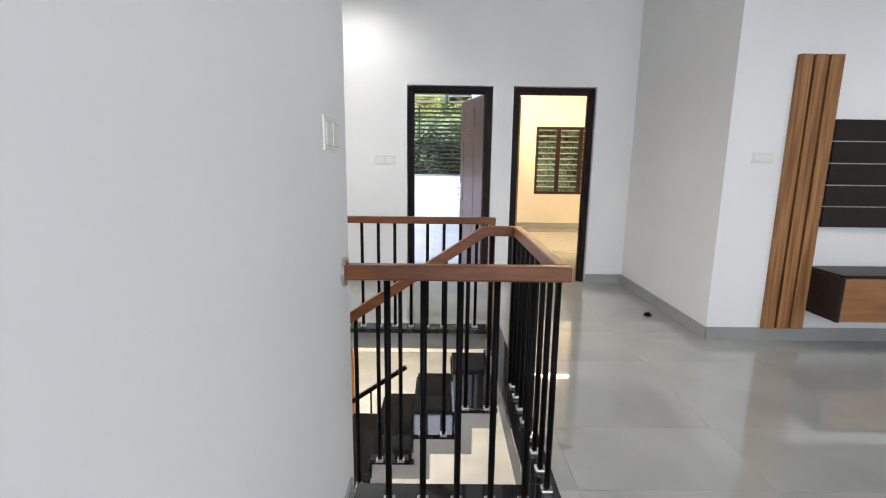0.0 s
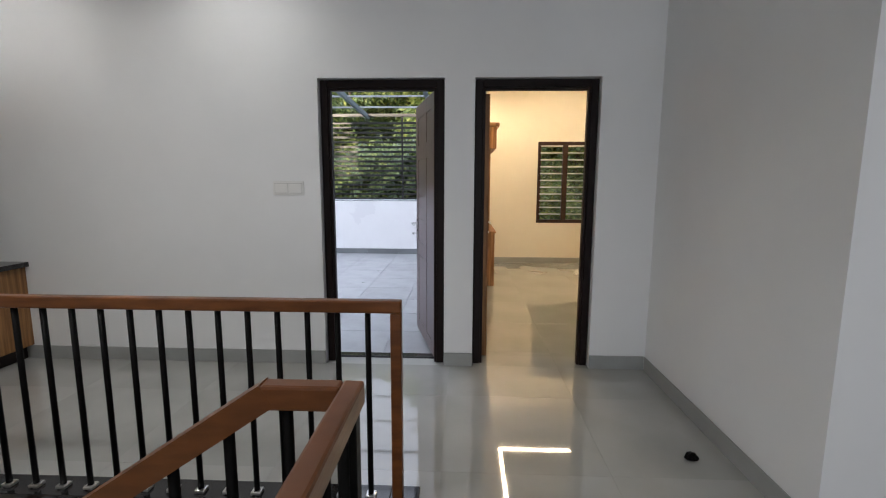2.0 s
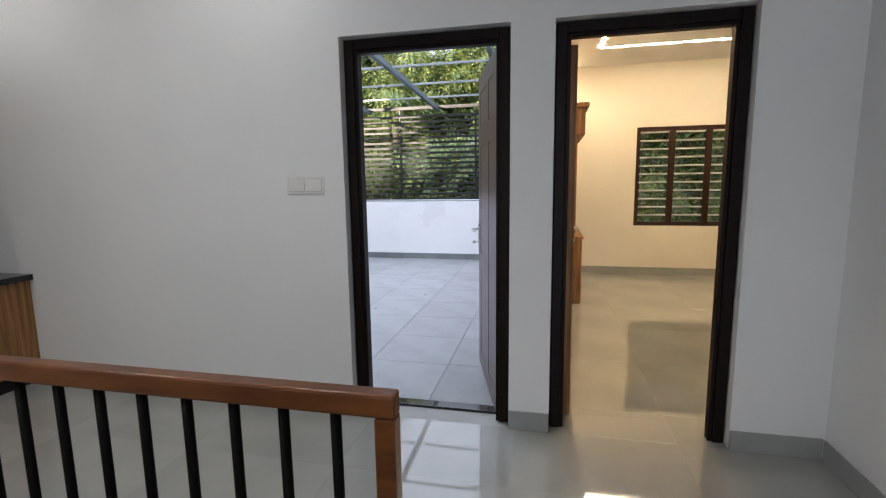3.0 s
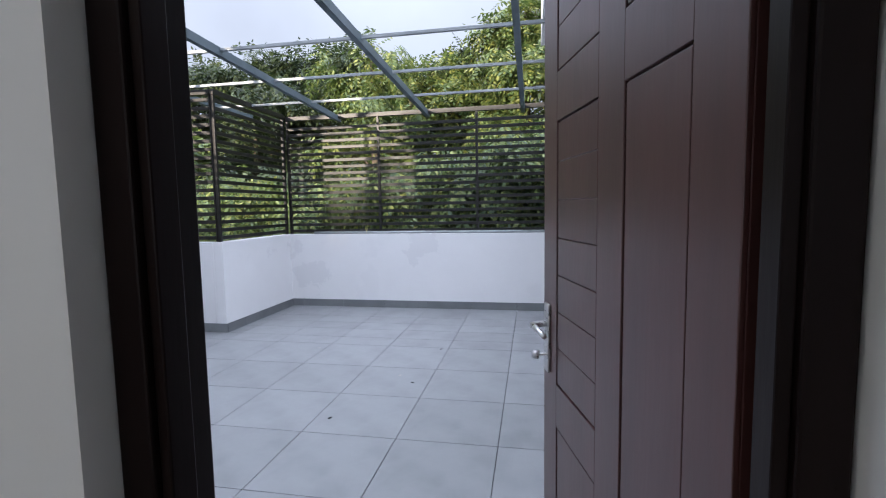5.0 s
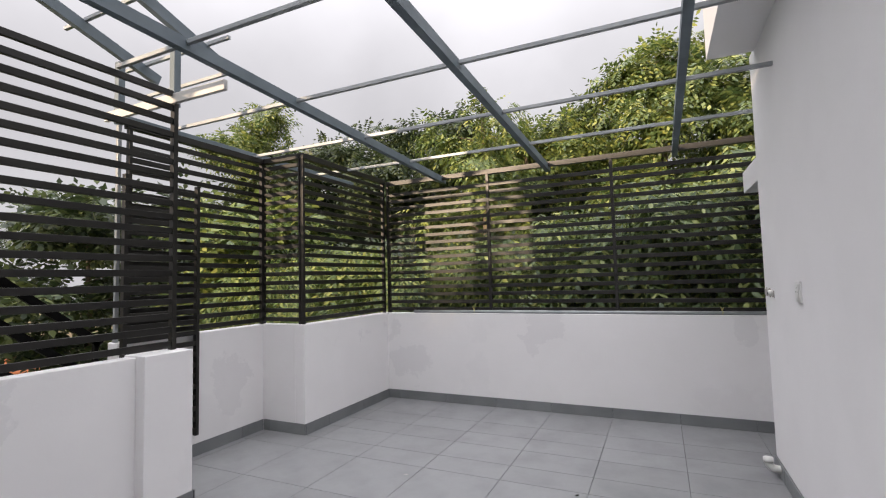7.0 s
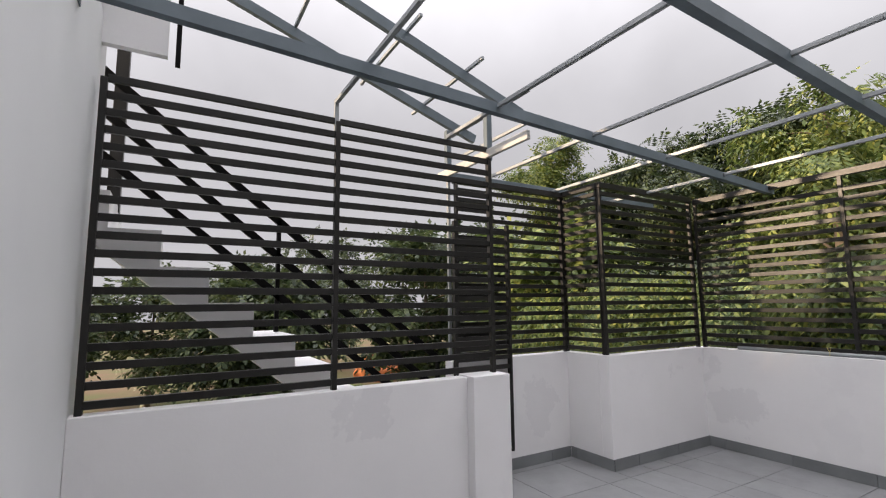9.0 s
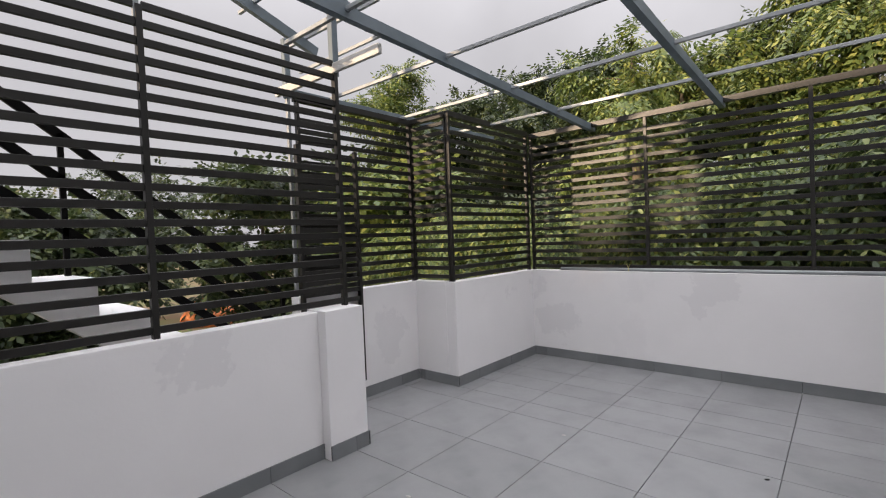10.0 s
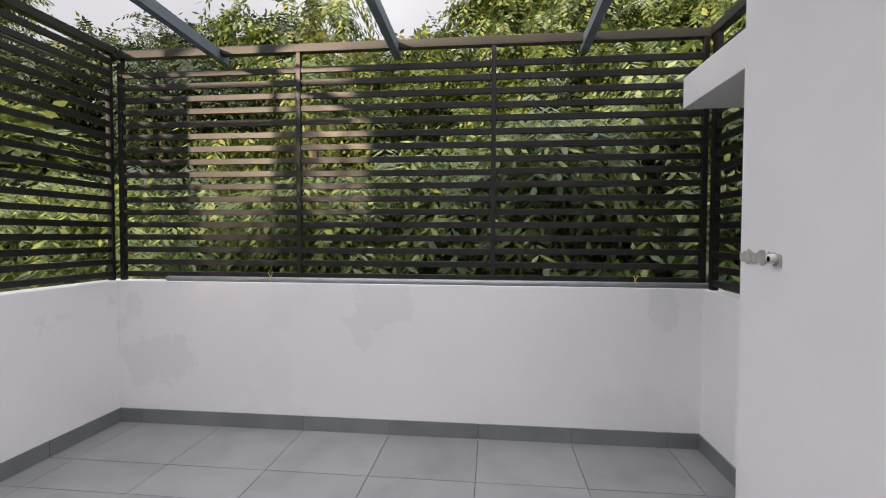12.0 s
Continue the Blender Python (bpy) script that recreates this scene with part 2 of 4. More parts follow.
M_PLASTIC = surface("white_switch_plastic", (0.74, 0.74, 0.72), (0.70, 0.70, 0.68), 0.3, scale=8, bump=0.01)
M_SLOT = surface("grey_switch_gap_shade", (0.5, 0.5, 0.49), None, 0.5)
M_PVC = surface("white_pvc", (0.75, 0.75, 0.72), (0.66, 0.66, 0.62), 0.35, scale=14)
M_CEMENT = surface("rough_cement", (0.42, 0.40, 0.37), (0.32, 0.30, 0.28), 0.9, scale=25, fine=90, bump=0.5)
M_LED = emitter("led_strip", (1.0, 0.74, 0.42), 40.0)
M_COVE = emitter("cove_strip", (1.0, 0.8, 0.5), 12.0)
M_LAMP = emitter("downlight_lens", (1.0, 0.94, 0.84), 9.0)
M_BARK = surface("tree_bark", (0.16, 0.125, 0.09), (0.09, 0.07, 0.05), 0.85, scale=6, fine=40, bump=0.6, stretch=(3, 3, 0.7))
M_LEAF_A = leaf_mat("fresh_green_leaves", (0.060, 0.098, 0.028), (0.145, 0.20, 0.055), (0.34, 0.36, 0.095))
# deep green of the far trees, darkened also to paint shade inside the foliage
M_LEAF_B = leaf_mat("deep_green_and_shaded_leaves", (0.022, 0.038, 0.017), (0.052, 0.078, 0.031), (0.13, 0.16, 0.058))
M_LEAF_C = leaf_mat("mid_green_leaves", (0.042, 0.075, 0.026), (0.115, 0.165, 0.052), (0.29, 0.33, 0.10))
M_EARTH = surface("red_earth_and_grass", (0.10, 0.11, 0.035), (0.16, 0.10, 0.055), 0.95, scale=0.35, fine=5, bump=0.4)
M_TARP = surface("orange_tarpaulin", (0.55, 0.16, 0.035), (0.42, 0.12, 0.03), 0.6, scale=5, bump=0.2)


def glass_mat():
    m, n, l, b = mat_base("clear_glass")
    b.inputs["Base Color"].default_value = (0.9, 0.93, 0.92, 1)
    b.inputs["Roughness"].default_value = 0.04
    b.inputs["Transmission Weight"].default_value = 1.0
    b.inputs["IOR"].default_value = 1.45
    return m


M_GLASS = glass_mat()

# ---- mesh helpers ----


def add_box(bm, x0, x1, y0, y1, z0, z1, bevel=0.0):
    vs = [bm.verts.new(p) for p in ((x0, y0, z0), (x1, y0, z0), (x1, y1, z0), (x0, y1, z0), (x0, y0, z1), (x1, y0, z1), (x1, y1, z1), (x0, y1, z1))]
    fs = [bm.faces.new([vs[i] for i in f]) for f in ((0, 3, 2, 1), (4, 5, 6, 7), (0, 1, 5, 4), (1, 2, 6, 5), (2, 3, 7, 6), (3, 0, 4, 7))]
    if bevel:
        es = list({e for f in fs for e in f.edges})
        bmesh.ops.bevel(bm, geom=es, offset=bevel, segments=2, profile=0.5, affect="EDGES")


def boxes(*specs, bevel=0.0):
    bm = bmesh.new()
    for s in specs:
        add_box(bm, *s, bevel=bevel)
    return bm


def mesh_of(name, bm, mat, smooth=False):
    me = bpy.data.meshes.new(name)
    bm.to_mesh(me)
    bm.free()
    if smooth:
        for p in me.polygons:
            p.use_smooth = True
    me.materials.append(mat)
    return me


def part(name, bm, mat, parent=None, label="", smooth=False):
    """One mesh object, under a thing or a part where one is given."""
    ob = new(name, mesh_of(name, bm, mat, smooth))
    if parent is not None:
        ob.parent = parent
    return tagged(ob, label)


def place(name, me, parent, m):
    """An object on shared mesh data, at the pose m within its parent."""
    ob = new(name, me)
    ob.parent, ob.matrix_basis = parent, m
    return ob


def thing(name, label, category, group="", kind="", at=(0, 0, 0)):
    ob = new(name)
    ob.matrix_basis = Matrix.Translation(at)
    return tagged(ob, label, category, group, kind)


def setting(name, bm, mat, label, category, smooth=False):
    return tagged(part(name, bm, mat, None, "", smooth), label, category, "", "structure")


def add_tube(bm, pts, radii, sides=8, cap=True):
    """A round tube along points, tapering as radii say."""
    rings = []
    for i, p in enumerate(pts):
        a = Vector(pts[max(i - 1, 0)])
        b = Vector(pts[min(i + 1, len(pts) - 1)])
        q = (b - a).to_track_quat("Z", "Y")
        r = radii[i] if isinstance(radii, (list, tuple)) else radii
        rings.append([bm.verts.new(Vector(p) + q @ Vector((r * math.cos(2 * math.pi * k / sides), r * math.sin(2 * math.pi * k / sides), 0))) for k in range(sides)])
    for r0, r1 in zip(rings, rings[1:]):
        for k in range(sides):
            bm.faces.new((r0[k], r0[(k + 1) % sides], r1[(k + 1) % sides], r1[k]))
    if cap:
        bm.faces.new(list(reversed(rings[0])))
        bm.faces.new(rings[-1])


def add_bar(bm, a, b, w, h, up=(0, 0, 1)):
    """A rectangular bar from a to b, w across and h along up."""
    a, b = Vector(a), Vector(b)
    d = (b - a).normalized()
    side = d.cross(Vector(up)).normalized()
    u = side.cross(d)
    c = []
    for p in (a, b):
        c += [bm.verts.new(p + side * sx * w / 2 + u * sz * h / 2) for sx, sz in ((-1, -1), (1, -1), (1, 1), (-1, 1))]
    for f in ((3, 2, 1, 0), (4, 5, 6, 7), (0, 1, 5, 4), (1, 2, 6, 5), (2, 3, 7, 6), (3, 0, 4, 7)):
        bm.faces.new([c[i] for i in f])


def bar(a, b, w, h, up=(0, 0, 1)):
    bm = bmesh.new()
    add_bar(bm, a, b, w, h, up)
    return bm


def wall_y(name, x0, x1, y0, y1, z0, z1, holes, mat, label):
    """A wall along x with openings (x0, x1, z0, z1) right through it."""
    bm = bmesh.new()
    cuts = sorted(holes)
    cur = x0
    for hx0, hx1, hz0, hz1 in cuts:
        add_box(bm, cur, hx0, y0, y1, z0, z1)
        if hz0 > z0:
            add_box(bm, hx0, hx1, y0, y1, z0, hz0)
        if hz1 < z1:
            add_box(bm, hx0, hx1, y0, y1, hz1, z1)
        cur = hx1
    add_box(bm, cur, x1, y0, y1, z0, z1)
    bmesh.ops.remove_doubles(bm, verts=bm.verts, dist=1e-5)
    return setting(name, bm, mat, label, "wall")

# ---- large structure: the upper hall ----
CEIL, YW, YO = 3.1, 5.02, 5.24
ZT = -0.03
L_DOOR = (-0.27, 0.62, 0.0, 2.07)
R_DOOR = (0.83, 1.69, 0.0, 2.07)
HX0, HX1, HY0, HY1 = -2.45, 0.45, 1.665, 3.47

floor_bm = boxes((-3.07, 6.2, -3.2, HY0, -0.15, -0.006), (-3.07, HX0, HY0, HY1, -0.15, -0.006), (HX1, 6.2, HY0, HY1, -0.15, -0.006), (-3.07, 6.2, HY1, YO, -0.15, -0.006))
setting("floor", floor_bm, M_JOINT, "polished pale grey vitrified tile floor of the hall", "floor")
setting("ceiling", boxes((-3.07, 6.2, -3.2, YW, CEIL, CEIL + 0.2)), M_CEIL, "plain white ceiling over the hall", "ceiling")
wall_y("wall_north", -3.07, 6.2, YW, YO, 0, 3.1, [L_DOOR, R_DOOR], M_WALL, "white painted wall with two dark framed doorways")
setting("wall_west", boxes((-3.07, -2.87, 1.88, YW, 0, CEIL)), M_WALL, "white painted side wall behind the wooden shelves", "wall")
setting("wall_stair", boxes((-3.07, -0.24, 1.48, HY0, -3.1, CEIL)), M_WALL, "white painted wall along the stairwell", "wall")
setting("wall_near", boxes((-0.44, -0.24, -3.0, 1.48, 0, CEIL)), M_WALL, "white painted wall ending at the stair railing", "wall")
setting("wall_recess", boxes((2.095, 2.295, 3.542, YW, 0, CEIL)), M_WALL, "white painted side wall of the door recess", "wall")
setting("wall_media", boxes((2.095, 6.0, 3.342, 3.542, 0, CEIL)), M_WALL, "white painted wall carrying the media panelling", "wall")
setting("wall_east", boxes((6.0, 6.2, -3.0, 3.342, 0, CEIL)), M_WALL, "plain white wall closing the hall", "wall")
# unseen wall; its opening is invented to hold the fill lamp
wall_y("wall_south", -0.44, 6.2, -3.2, -3.0, 0, CEIL, [(-0.1, 2.9, 0.0, 2.6)], M_WALL, "plain white wall with an opening added for the fill lamp")

# unseen wall added to keep low sun out of the hall, with its floor
setting("sun_block_wall", boxes((-0.44, 6.2, -5.0, -4.8, 0, 3.6)), M_EXT, "plain white unseen wall added to block the low sun", "wall")
setting("balcony_floor", boxes((-0.44, 6.2, -5.0, -3.2, -0.15, 0)), M_TILE, "grey tile floor added up to the unseen sun-blocking wall", "floor")

# skirting of the hall
for spec in ((-2.87, -0.27, YW - 0.012, YW, 0, 0.1), (0.62, 0.83, YW - 0.012, YW, 0, 0.1), (1.69, 2.083, YW - 0.012, YW, 0, 0.1),
             (2.083, 2.09, 3.330, YW - 0.012, 0, 0.1), (2.095, 6.0, 3.330, 3.342, 0, 0.1), (-0.24, -0.228, -3.0, 1.6, 0, 0.1)):
    setting("baseboard", boxes(spec, bevel=0.002), M_SKIRT, "grey tile skirting along the white wall", "skirting")

# granite kerb around the stairwell
setting("trim_stair_right", boxes((0.45, 0.575, 1.68, 3.59, -0.02, 0.014), bevel=0.003), M_GRANITE, "black granite edging along the stairwell", "edging")
setting("trim_stair_far", boxes((HX0, 0.45, 3.455, 3.59, -0.02, 0.014), bevel=0.003), M_GRANITE, "black granite edging under the far railing", "edging")
setting("trim_stair_near", boxes((-0.228, 0.575, 1.55, 1.68, -0.02, 0.014), bevel=0.003), M_GRANITE, "black granite edging under the near railing", "edging")

# ---- lower storey seen through the stairwell ----
setting("floor_lower", boxes((-3.6, 6.2, -0.5, 10.6, -3.25, -3.1)), M_FLOOR, "pale polished tile floor of the storey below", "floor")
setting("wall_lower_back", boxes((-3.6, 6.2, 10.4, 10.6, -3.1, -0.3)), M_BEDWALL, "cream wall of the storey below", "wall")
setting("wall_lower_left", boxes((-3.8, -3.6, -0.5, 10.6, -3.1, -0.3)), M_BEDWALL, "cream side wall of the storey below", "wall")
setting("wall_lower_right", boxes((1.6, 1.8, 1.0, 10.4, -3.1, -0.15)), M_BEDWALL, "cream wall beyond the stairs of the storey below", "wall")
setting("ceiling_lower", boxes((-3.8, 6.2, YO, 10.6, -0.3, -0.16)), M_CEIL, "plain ceiling of the storey below", "ceiling")
setting("wall_lower_front", boxes((-3.6, 6.2, -0.7, -0.5, -3.1, -0.15)), M_BEDWALL, "plain wall closing the storey below", "wall")

# ---- bedroom ----
BX0, BX1, BY1, BCEIL = 0.89, 4.8, 9.58, 2.85
WIN = (1.98, 3.33, 0.685, 2.02)
setting("floor_bedroom", boxes((0.69, 5.0, YO, 9.8, -0.15, -0.006)), M_JOINT, "polished cream tile floor of the bedroom", "floor")
setting("ceiling_bedroom", boxes((BX0, BX1, YO, BY1, BCEIL, BCEIL + 0.1)), M_CEIL, "cream ceiling with a light strip let into it", "ceiling")
setting("wall_bedroom_west", boxes((0.69, 0.89, YO, 9.8, ZT, 3.0)), M_EXTP, "white painted outer wall between terrace and bedroom", "wall")
wall_y("wall_bedroom_north", 0.89, 5.0, BY1, 9.8, 0, 3.0, [WIN], M_BEDWALL, "cream bedroom wall with a louvred window")
setting("wall_bedroom_east", boxes((4.8, 5.0, YO, BY1, 0, 3.0)), M_BEDWALL, "cream wall closing the bedroom", "wall")
setting("lining_bedroom_west", boxes((0.89, 0.894, YO, BY1, 0, BCEIL)), M_BEDWALL, "cream painted inner face of the bedroom wall", "wall")
setting("lining_bedroom_south", boxes((1.69, 4.8, YO, YO + 0.004, 0, BCEIL)), M_BEDWALL, "cream painted inner face beside the door", "wall")
setting("baseboard", boxes((0.9, 4.8, BY1 - 0.012, BY1, 0, 0.1), bevel=0.002), M_SKIRT, "grey tile skirting along the bedroom wall", "skirting")
setting("roof_slab", boxes((0.39, 5.3, YO, 9.62, 2.97, 3.42)), M_EXTP, "white concrete roof slab overhanging the terrace wall", "roof")
setting("eave_block", boxes((-3.10, -3.05, YO, 5.555, 2.935, 3.29)), M_EXTP, "white concrete eave over the outside stair", "roof")
setting("roof_hall", boxes((-3.4, 6.4, -3.4, YO, 3.3, 3.6)), M_EXT, "flat white concrete roof over the hall", "roof")

# ---- terrace ----
setting("terrace_slab", boxes((-3.8, 0.69, YO, 10.9, -0.16, ZT - 0.012), (0.69, 1.03, 9.8, 10.9, -0.16, ZT - 0.012)), M_GROUT, "dark grouted bed beneath the terrace tiles", "floor")
setting("parapet_back", boxes((-3.2, 1.03, 10.675, 10.8, ZT - 0.012, 0.99), bevel=0.006), M_EXT, "white plastered parapet with damp stains", "parapet")
setting("parapet_left", boxes((-3.2, -3.08, 9.18, 10.675, ZT - 0.012, 0.99), bevel=0.006), M_EXT, "white plastered parapet beside the trees", "parapet")
setting("parapet_jog", boxes((-3.72, -3.2, 9.18, 9.3, ZT - 0.012, 0.988), bevel=0.006), M_EXT, "white plastered parapet return", "parapet")
setting("parapet_stair", boxes((-3.72, -3.6, 7.8, 9.18, ZT - 0.012, 0.985), bevel=0.006), M_EXT, "white plastered parapet beside the gate", "parapet")
setting("parapet_near", boxes((-3.0, -2.9, YO, 7.50, ZT - 0.012, 0.963), bevel=0.006), M_EXT, "white plastered parapet beside the outside stair", "parapet")
setting("parapet_pier", boxes((-3.02, -2.82, 7.50, 7.82, ZT - 0.012, 0.973), bevel=0.006), M_EXT, "white plastered pier ending the parapet", "pier")
setting("parapet_right", boxes((0.905, 1.03, 9.8, 10.675, ZT - 0.012, 0.985), bevel=0.006), M_EXT, "white plastered parapet return at the house corner", "parapet")
setting("house_outer_wall", boxes((-3.95, -3.8, -3.2, 10.9, -3.4, -0.16), (-3.8, 6.4, 10.75, 10.9, -3.4, -0.16), (-3.27, -3.07, -3.2, YO, -0.16, 3.3)), M_EXT, "white outer wall of the storey below", "wall")
setting("ground", boxes((-160, 160, -120, 200, -3.6, -3.4)), M_EARTH, "sloping ground of red earth and grass", "ground")

# ---- doors and window ----


def door_leaf(parent, mat, length, height, thick=0.03):
    """A panelled leaf, hinge at the origin, its length along x, panels on both faces."""
    leaf = part("leaf", boxes((0, length, -thick, 0, 0, height), bevel=0.002), mat, parent)
    k = length / 0.82
    a0, a1, b0, b1 = 0.432 * k, 0.705 * k, 0.107 * k, 0.315 * k
    rows_a = [(0.10, 0.70, 1), (0.82, 1.535, 7), (1.66, 1.885, 2)]
    rows_b = [(0.10, 1.535, 1), (1.66, 1.885, 1)]
    g, d = 0.005, 0.009
    for face, y0, y1 in (("front", 0.0, d), ("back", -thick - d, -thick)):
        specs = [(0, b0, y0, y1, 0, height), (b1, a0, y0, y1, 0, height), (a1, length, y0, y1, 0, height)]
        for c0, c1, rows in ((a0, a1, rows_a), (b0, b1, rows_b)):
            z = 0.0
            for r0, r1, n in rows:
                specs.append((c0, c1, y0, y1, z, r0))
                z = r1
            specs.append((c0, c1, y0, y1, z, height))
        part("stile_frame", boxes(*specs, bevel=0.0015), mat, leaf)
        for c0, c1, rows in ((a0, a1, rows_a), (b0, b1, rows_b)):
            for r0, r1, n in rows:
                h = (r1 - r0 - 2 * g) / n
                for i in range(n):
                    part("panel", boxes((c0 + g, c1 - g, y0 if face == "front" else y0 + 0.002, y1 - 0.002 if face == "front" else y1,
                                         r0 + g + i * h, r0 + g + i * h + h - (0.0015 if n > 1 else 0)), bevel=0.002), mat, leaf)
    return leaf


def lever_handle(parent, s, z, y, out):
    """A long plate with a lever and a key, on the face at y; out is +1 or -1."""
    bm = bmesh.new()
    add_box(bm, s - 0.021, s + 0.021, min(y, y + out * 0.008), max(y, y + out * 0.008), z - 0.095, z + 0.105, bevel=0.003)
    plate = part("handle_plate", bm, M_CHROME, parent, "brushed steel handle plate")
    bm = bmesh.new()
    add_tube(bm, [(s, y, z + 0.045), (s, y + out * 0.035, z + 0.045), (s - 0.01, y + out * 0.05, z + 0.045), (s - 0.06, y + out * 0.052, z + 0.047), (s - 0.12, y + out * 0.048, z + 0.04)],
             [0.009, 0.009, 0.009, 0.0085, 0.007], 10)
    part("lever", bm, M_CHROME, plate, "brushed steel lever", smooth=True)
    bm = bmesh.new()
    add_tube(bm, [(s, y, z - 0.045), (s, y + out * 0.03, z - 0.045)], 0.004, 8)
    add_tube(bm, [(s - 0.004, y + out * 0.03, z - 0.045), (s + 0.004, y + out * 0.045, z - 0.045)], 0.012, 10)
    part("key", bm, M_CHROME, plate, "key left in the lock", smooth=True)


def door_frame(parent, x0, x1, h, y0, y1, mat):
    w = 0.052
    for nm, sp in (("jamb", (x0, x0 + w, y0, y1, 0, h)), ("jamb", (x1 - w, x1, y0, y1, 0, h)), ("head", (x0 + w, x1 - w, y0, y1, h - w, h))):
        part(nm, boxes(sp, bevel=0.004), mat, parent)
    s = 0.018
    ym = (y0 + y1) / 2
    for sp in ((x0 + w, x0 + w + s, y0 + 0.012, ym, 0, h - w), (x1 - w - s, x1 - w, y0 + 0.012, ym, 0, h - w), (x0 + w + s, x1 - w - s, y0 + 0.012, ym, h - w - s, h - w)):
        part("stop_bead", boxes(sp, bevel=0.003), mat, parent)


door_1 = thing("door_1", "dark maroon panelled door standing open onto the terrace", "door", kind="structure")
door_frame(door_1, -0.265, 0.615, 2.065, 5.07, 5.19, M_FRAME)
part("threshold", boxes((-0.21, 0.56, 5.165, 5.235, -0.02, 0.010), bevel=0.002), M_GRANITE, door_1, "black granite threshold strip")
leaf_root = new("hinged_leaf")
leaf_root.parent = door_1
leaf_root.matrix_basis = pose(0.546, 5.158, 0.012, 0, 0, 104.64)
lf = door_leaf(leaf_root, M_DOOR, 0.82, 1.995)
lever_handle(lf, 0.775, 0.93, 0.009, 1)
lever_handle(lf, 0.775, 0.93, -0.039, -1)
for hz in (0.25, 1.0, 1.75):
    part("hinge", boxes((-0.012, 0.03, -0.043, -0.039, hz - 0.05, hz + 0.05), bevel=0.001), M_CHROME, lf, "steel butt hinge")

door_2 = thing("door_2", "dark framed bedroom doorway with a brown leaf swung inside", "door", kind="structure")
door_frame(door_2, 0.835, 1.685, 2.065, 5.07, 5.19, M_FRAME)
leaf_root2 = new("hinged_leaf")
leaf_root2.parent = door_2
leaf_root2.matrix_basis = pose(0.906, 5.22, 0.006, 0, 0, 90.3)
lf2 = door_leaf(leaf_root2, M_TEAK, 0.76, 1.99)
lever_handle(lf2, 0.70, 0.95, -0.039, -1)

window_1 = thing("window_1", "dark brown three-light window with glass louvres", "window", kind="structure")
wx0, wx1, wz0, wz1 = WIN
fw = 0.055
for sp in ((wx0, wx1, 9.585, 9.67, wz0, wz0 + fw), (wx0, wx1, 9.585, 9.67, wz1 - fw, wz1), (wx0, wx0 + fw, 9.585, 9.67, wz0 + fw, wz1 - fw), (wx1 - fw, wx1, 9.585, 9.67, wz0 + fw, wz1 - fw)):
    part("window_frame", boxes(sp, bevel=0.003), M_WINFRAME, window_1)
lw = (wx1 - wx0) / 3
for i in (1, 2):
    part("mullion", boxes((wx0 + i * lw - 0.04, wx0 + i * lw + 0.04, 9.583, 9.672, wz0 + fw, wz1 - fw), bevel=0.003), M_WINFRAME, window_1)
blade = mesh_of("louvre_blade", boxes((-lw / 2 + 0.05, lw / 2 - 0.05, -0.052, 0.052, -0.0025, 0.0025)), M_GLASS)
clip = mesh_of("louvre_rim", boxes((-lw / 2 + 0.045, lw / 2 - 0.045, -0.066, -0.050, -0.008, 0.008)), M_PALE)
nb = 11
for i in range(3):
    for j in range(nb):
        m = pose(wx0 + (i + 0.5) * lw, 9.63, wz0 + fw + (j + 0.5) * (wz1 - wz0 - 2 * fw) / nb, -42, 0, 0)
        b = place("louvre_blade", blade, window_1, m)
        b.visible_shadow = False
        place("louvre_rim", clip, window_1, m)

# ---- hall fittings ----


def switch_plate(label, m, w, h, modules):
    """A white plate with rockers; faces local -y."""
    root = tagged(new("switch_plate"), label, "switch")
    root.matrix_basis = m
    part("plate", boxes((-w / 2, w / 2, -0.006, 0, -h / 2, h / 2), bevel=0.003), M_PLASTIC, root)
    mw = (w - 0.02) / modules
    for i in range(modules):
        x = -w / 2 + 0.01 + mw * (i + 0.5)
        # raised strip whose grey paints the shade of the gap round the rocker
        part("surround", boxes((x - mw / 2 + 0.003, x + mw / 2 - 0.003, -0.007, -0.005, -h / 2 + 0.014, h / 2 - 0.014)), M_SLOT, root, "grey strip round the rocker, toned as a shaded gap")
        part("rocker", boxes((x - mw / 2 + 0.005, x + mw / 2 - 0.005, -0.010, -0.007, -h / 2 + 0.017, h / 2 - 0.017), bevel=0.0015), M_PLASTIC, root)
    return root


switch_plate("white switch plate with two rockers beside the terrace door", pose(-0.50, YW, 1.31), 0.225, 0.10, 2)
switch_plate("white switch plate beside the wooden wall boards", pose(2.352, 3.342, 1.347), 0.155, 0.085, 1)
switch_plate("white switch plate on the wall beside the railing", pose(-0.24, 1.44, 1.365, 0, 0, 90), 0.19, 0.10, 2)

bulb = thing("wall_lamp_holder", "small white batten lamp holder high on the wall", "lamp", at=(-1.11, YW, 2.67))
bm = bmesh.new()
add_tube(bm, [(0, 0, 0), (0, -0.02, 0)], 0.045, 20)
part("rose", bm, M_PLASTIC, bulb, smooth=False)
bm = bmesh.new()
add_tube(bm, [(0, -0.02, 0), (0, -0.05, -0.004), (0, -0.06, -0.006)], [0.028, 0.024, 0.02], 16)
part("socket", bm, M_PVC, bulb, "off-white socket", smooth=True)

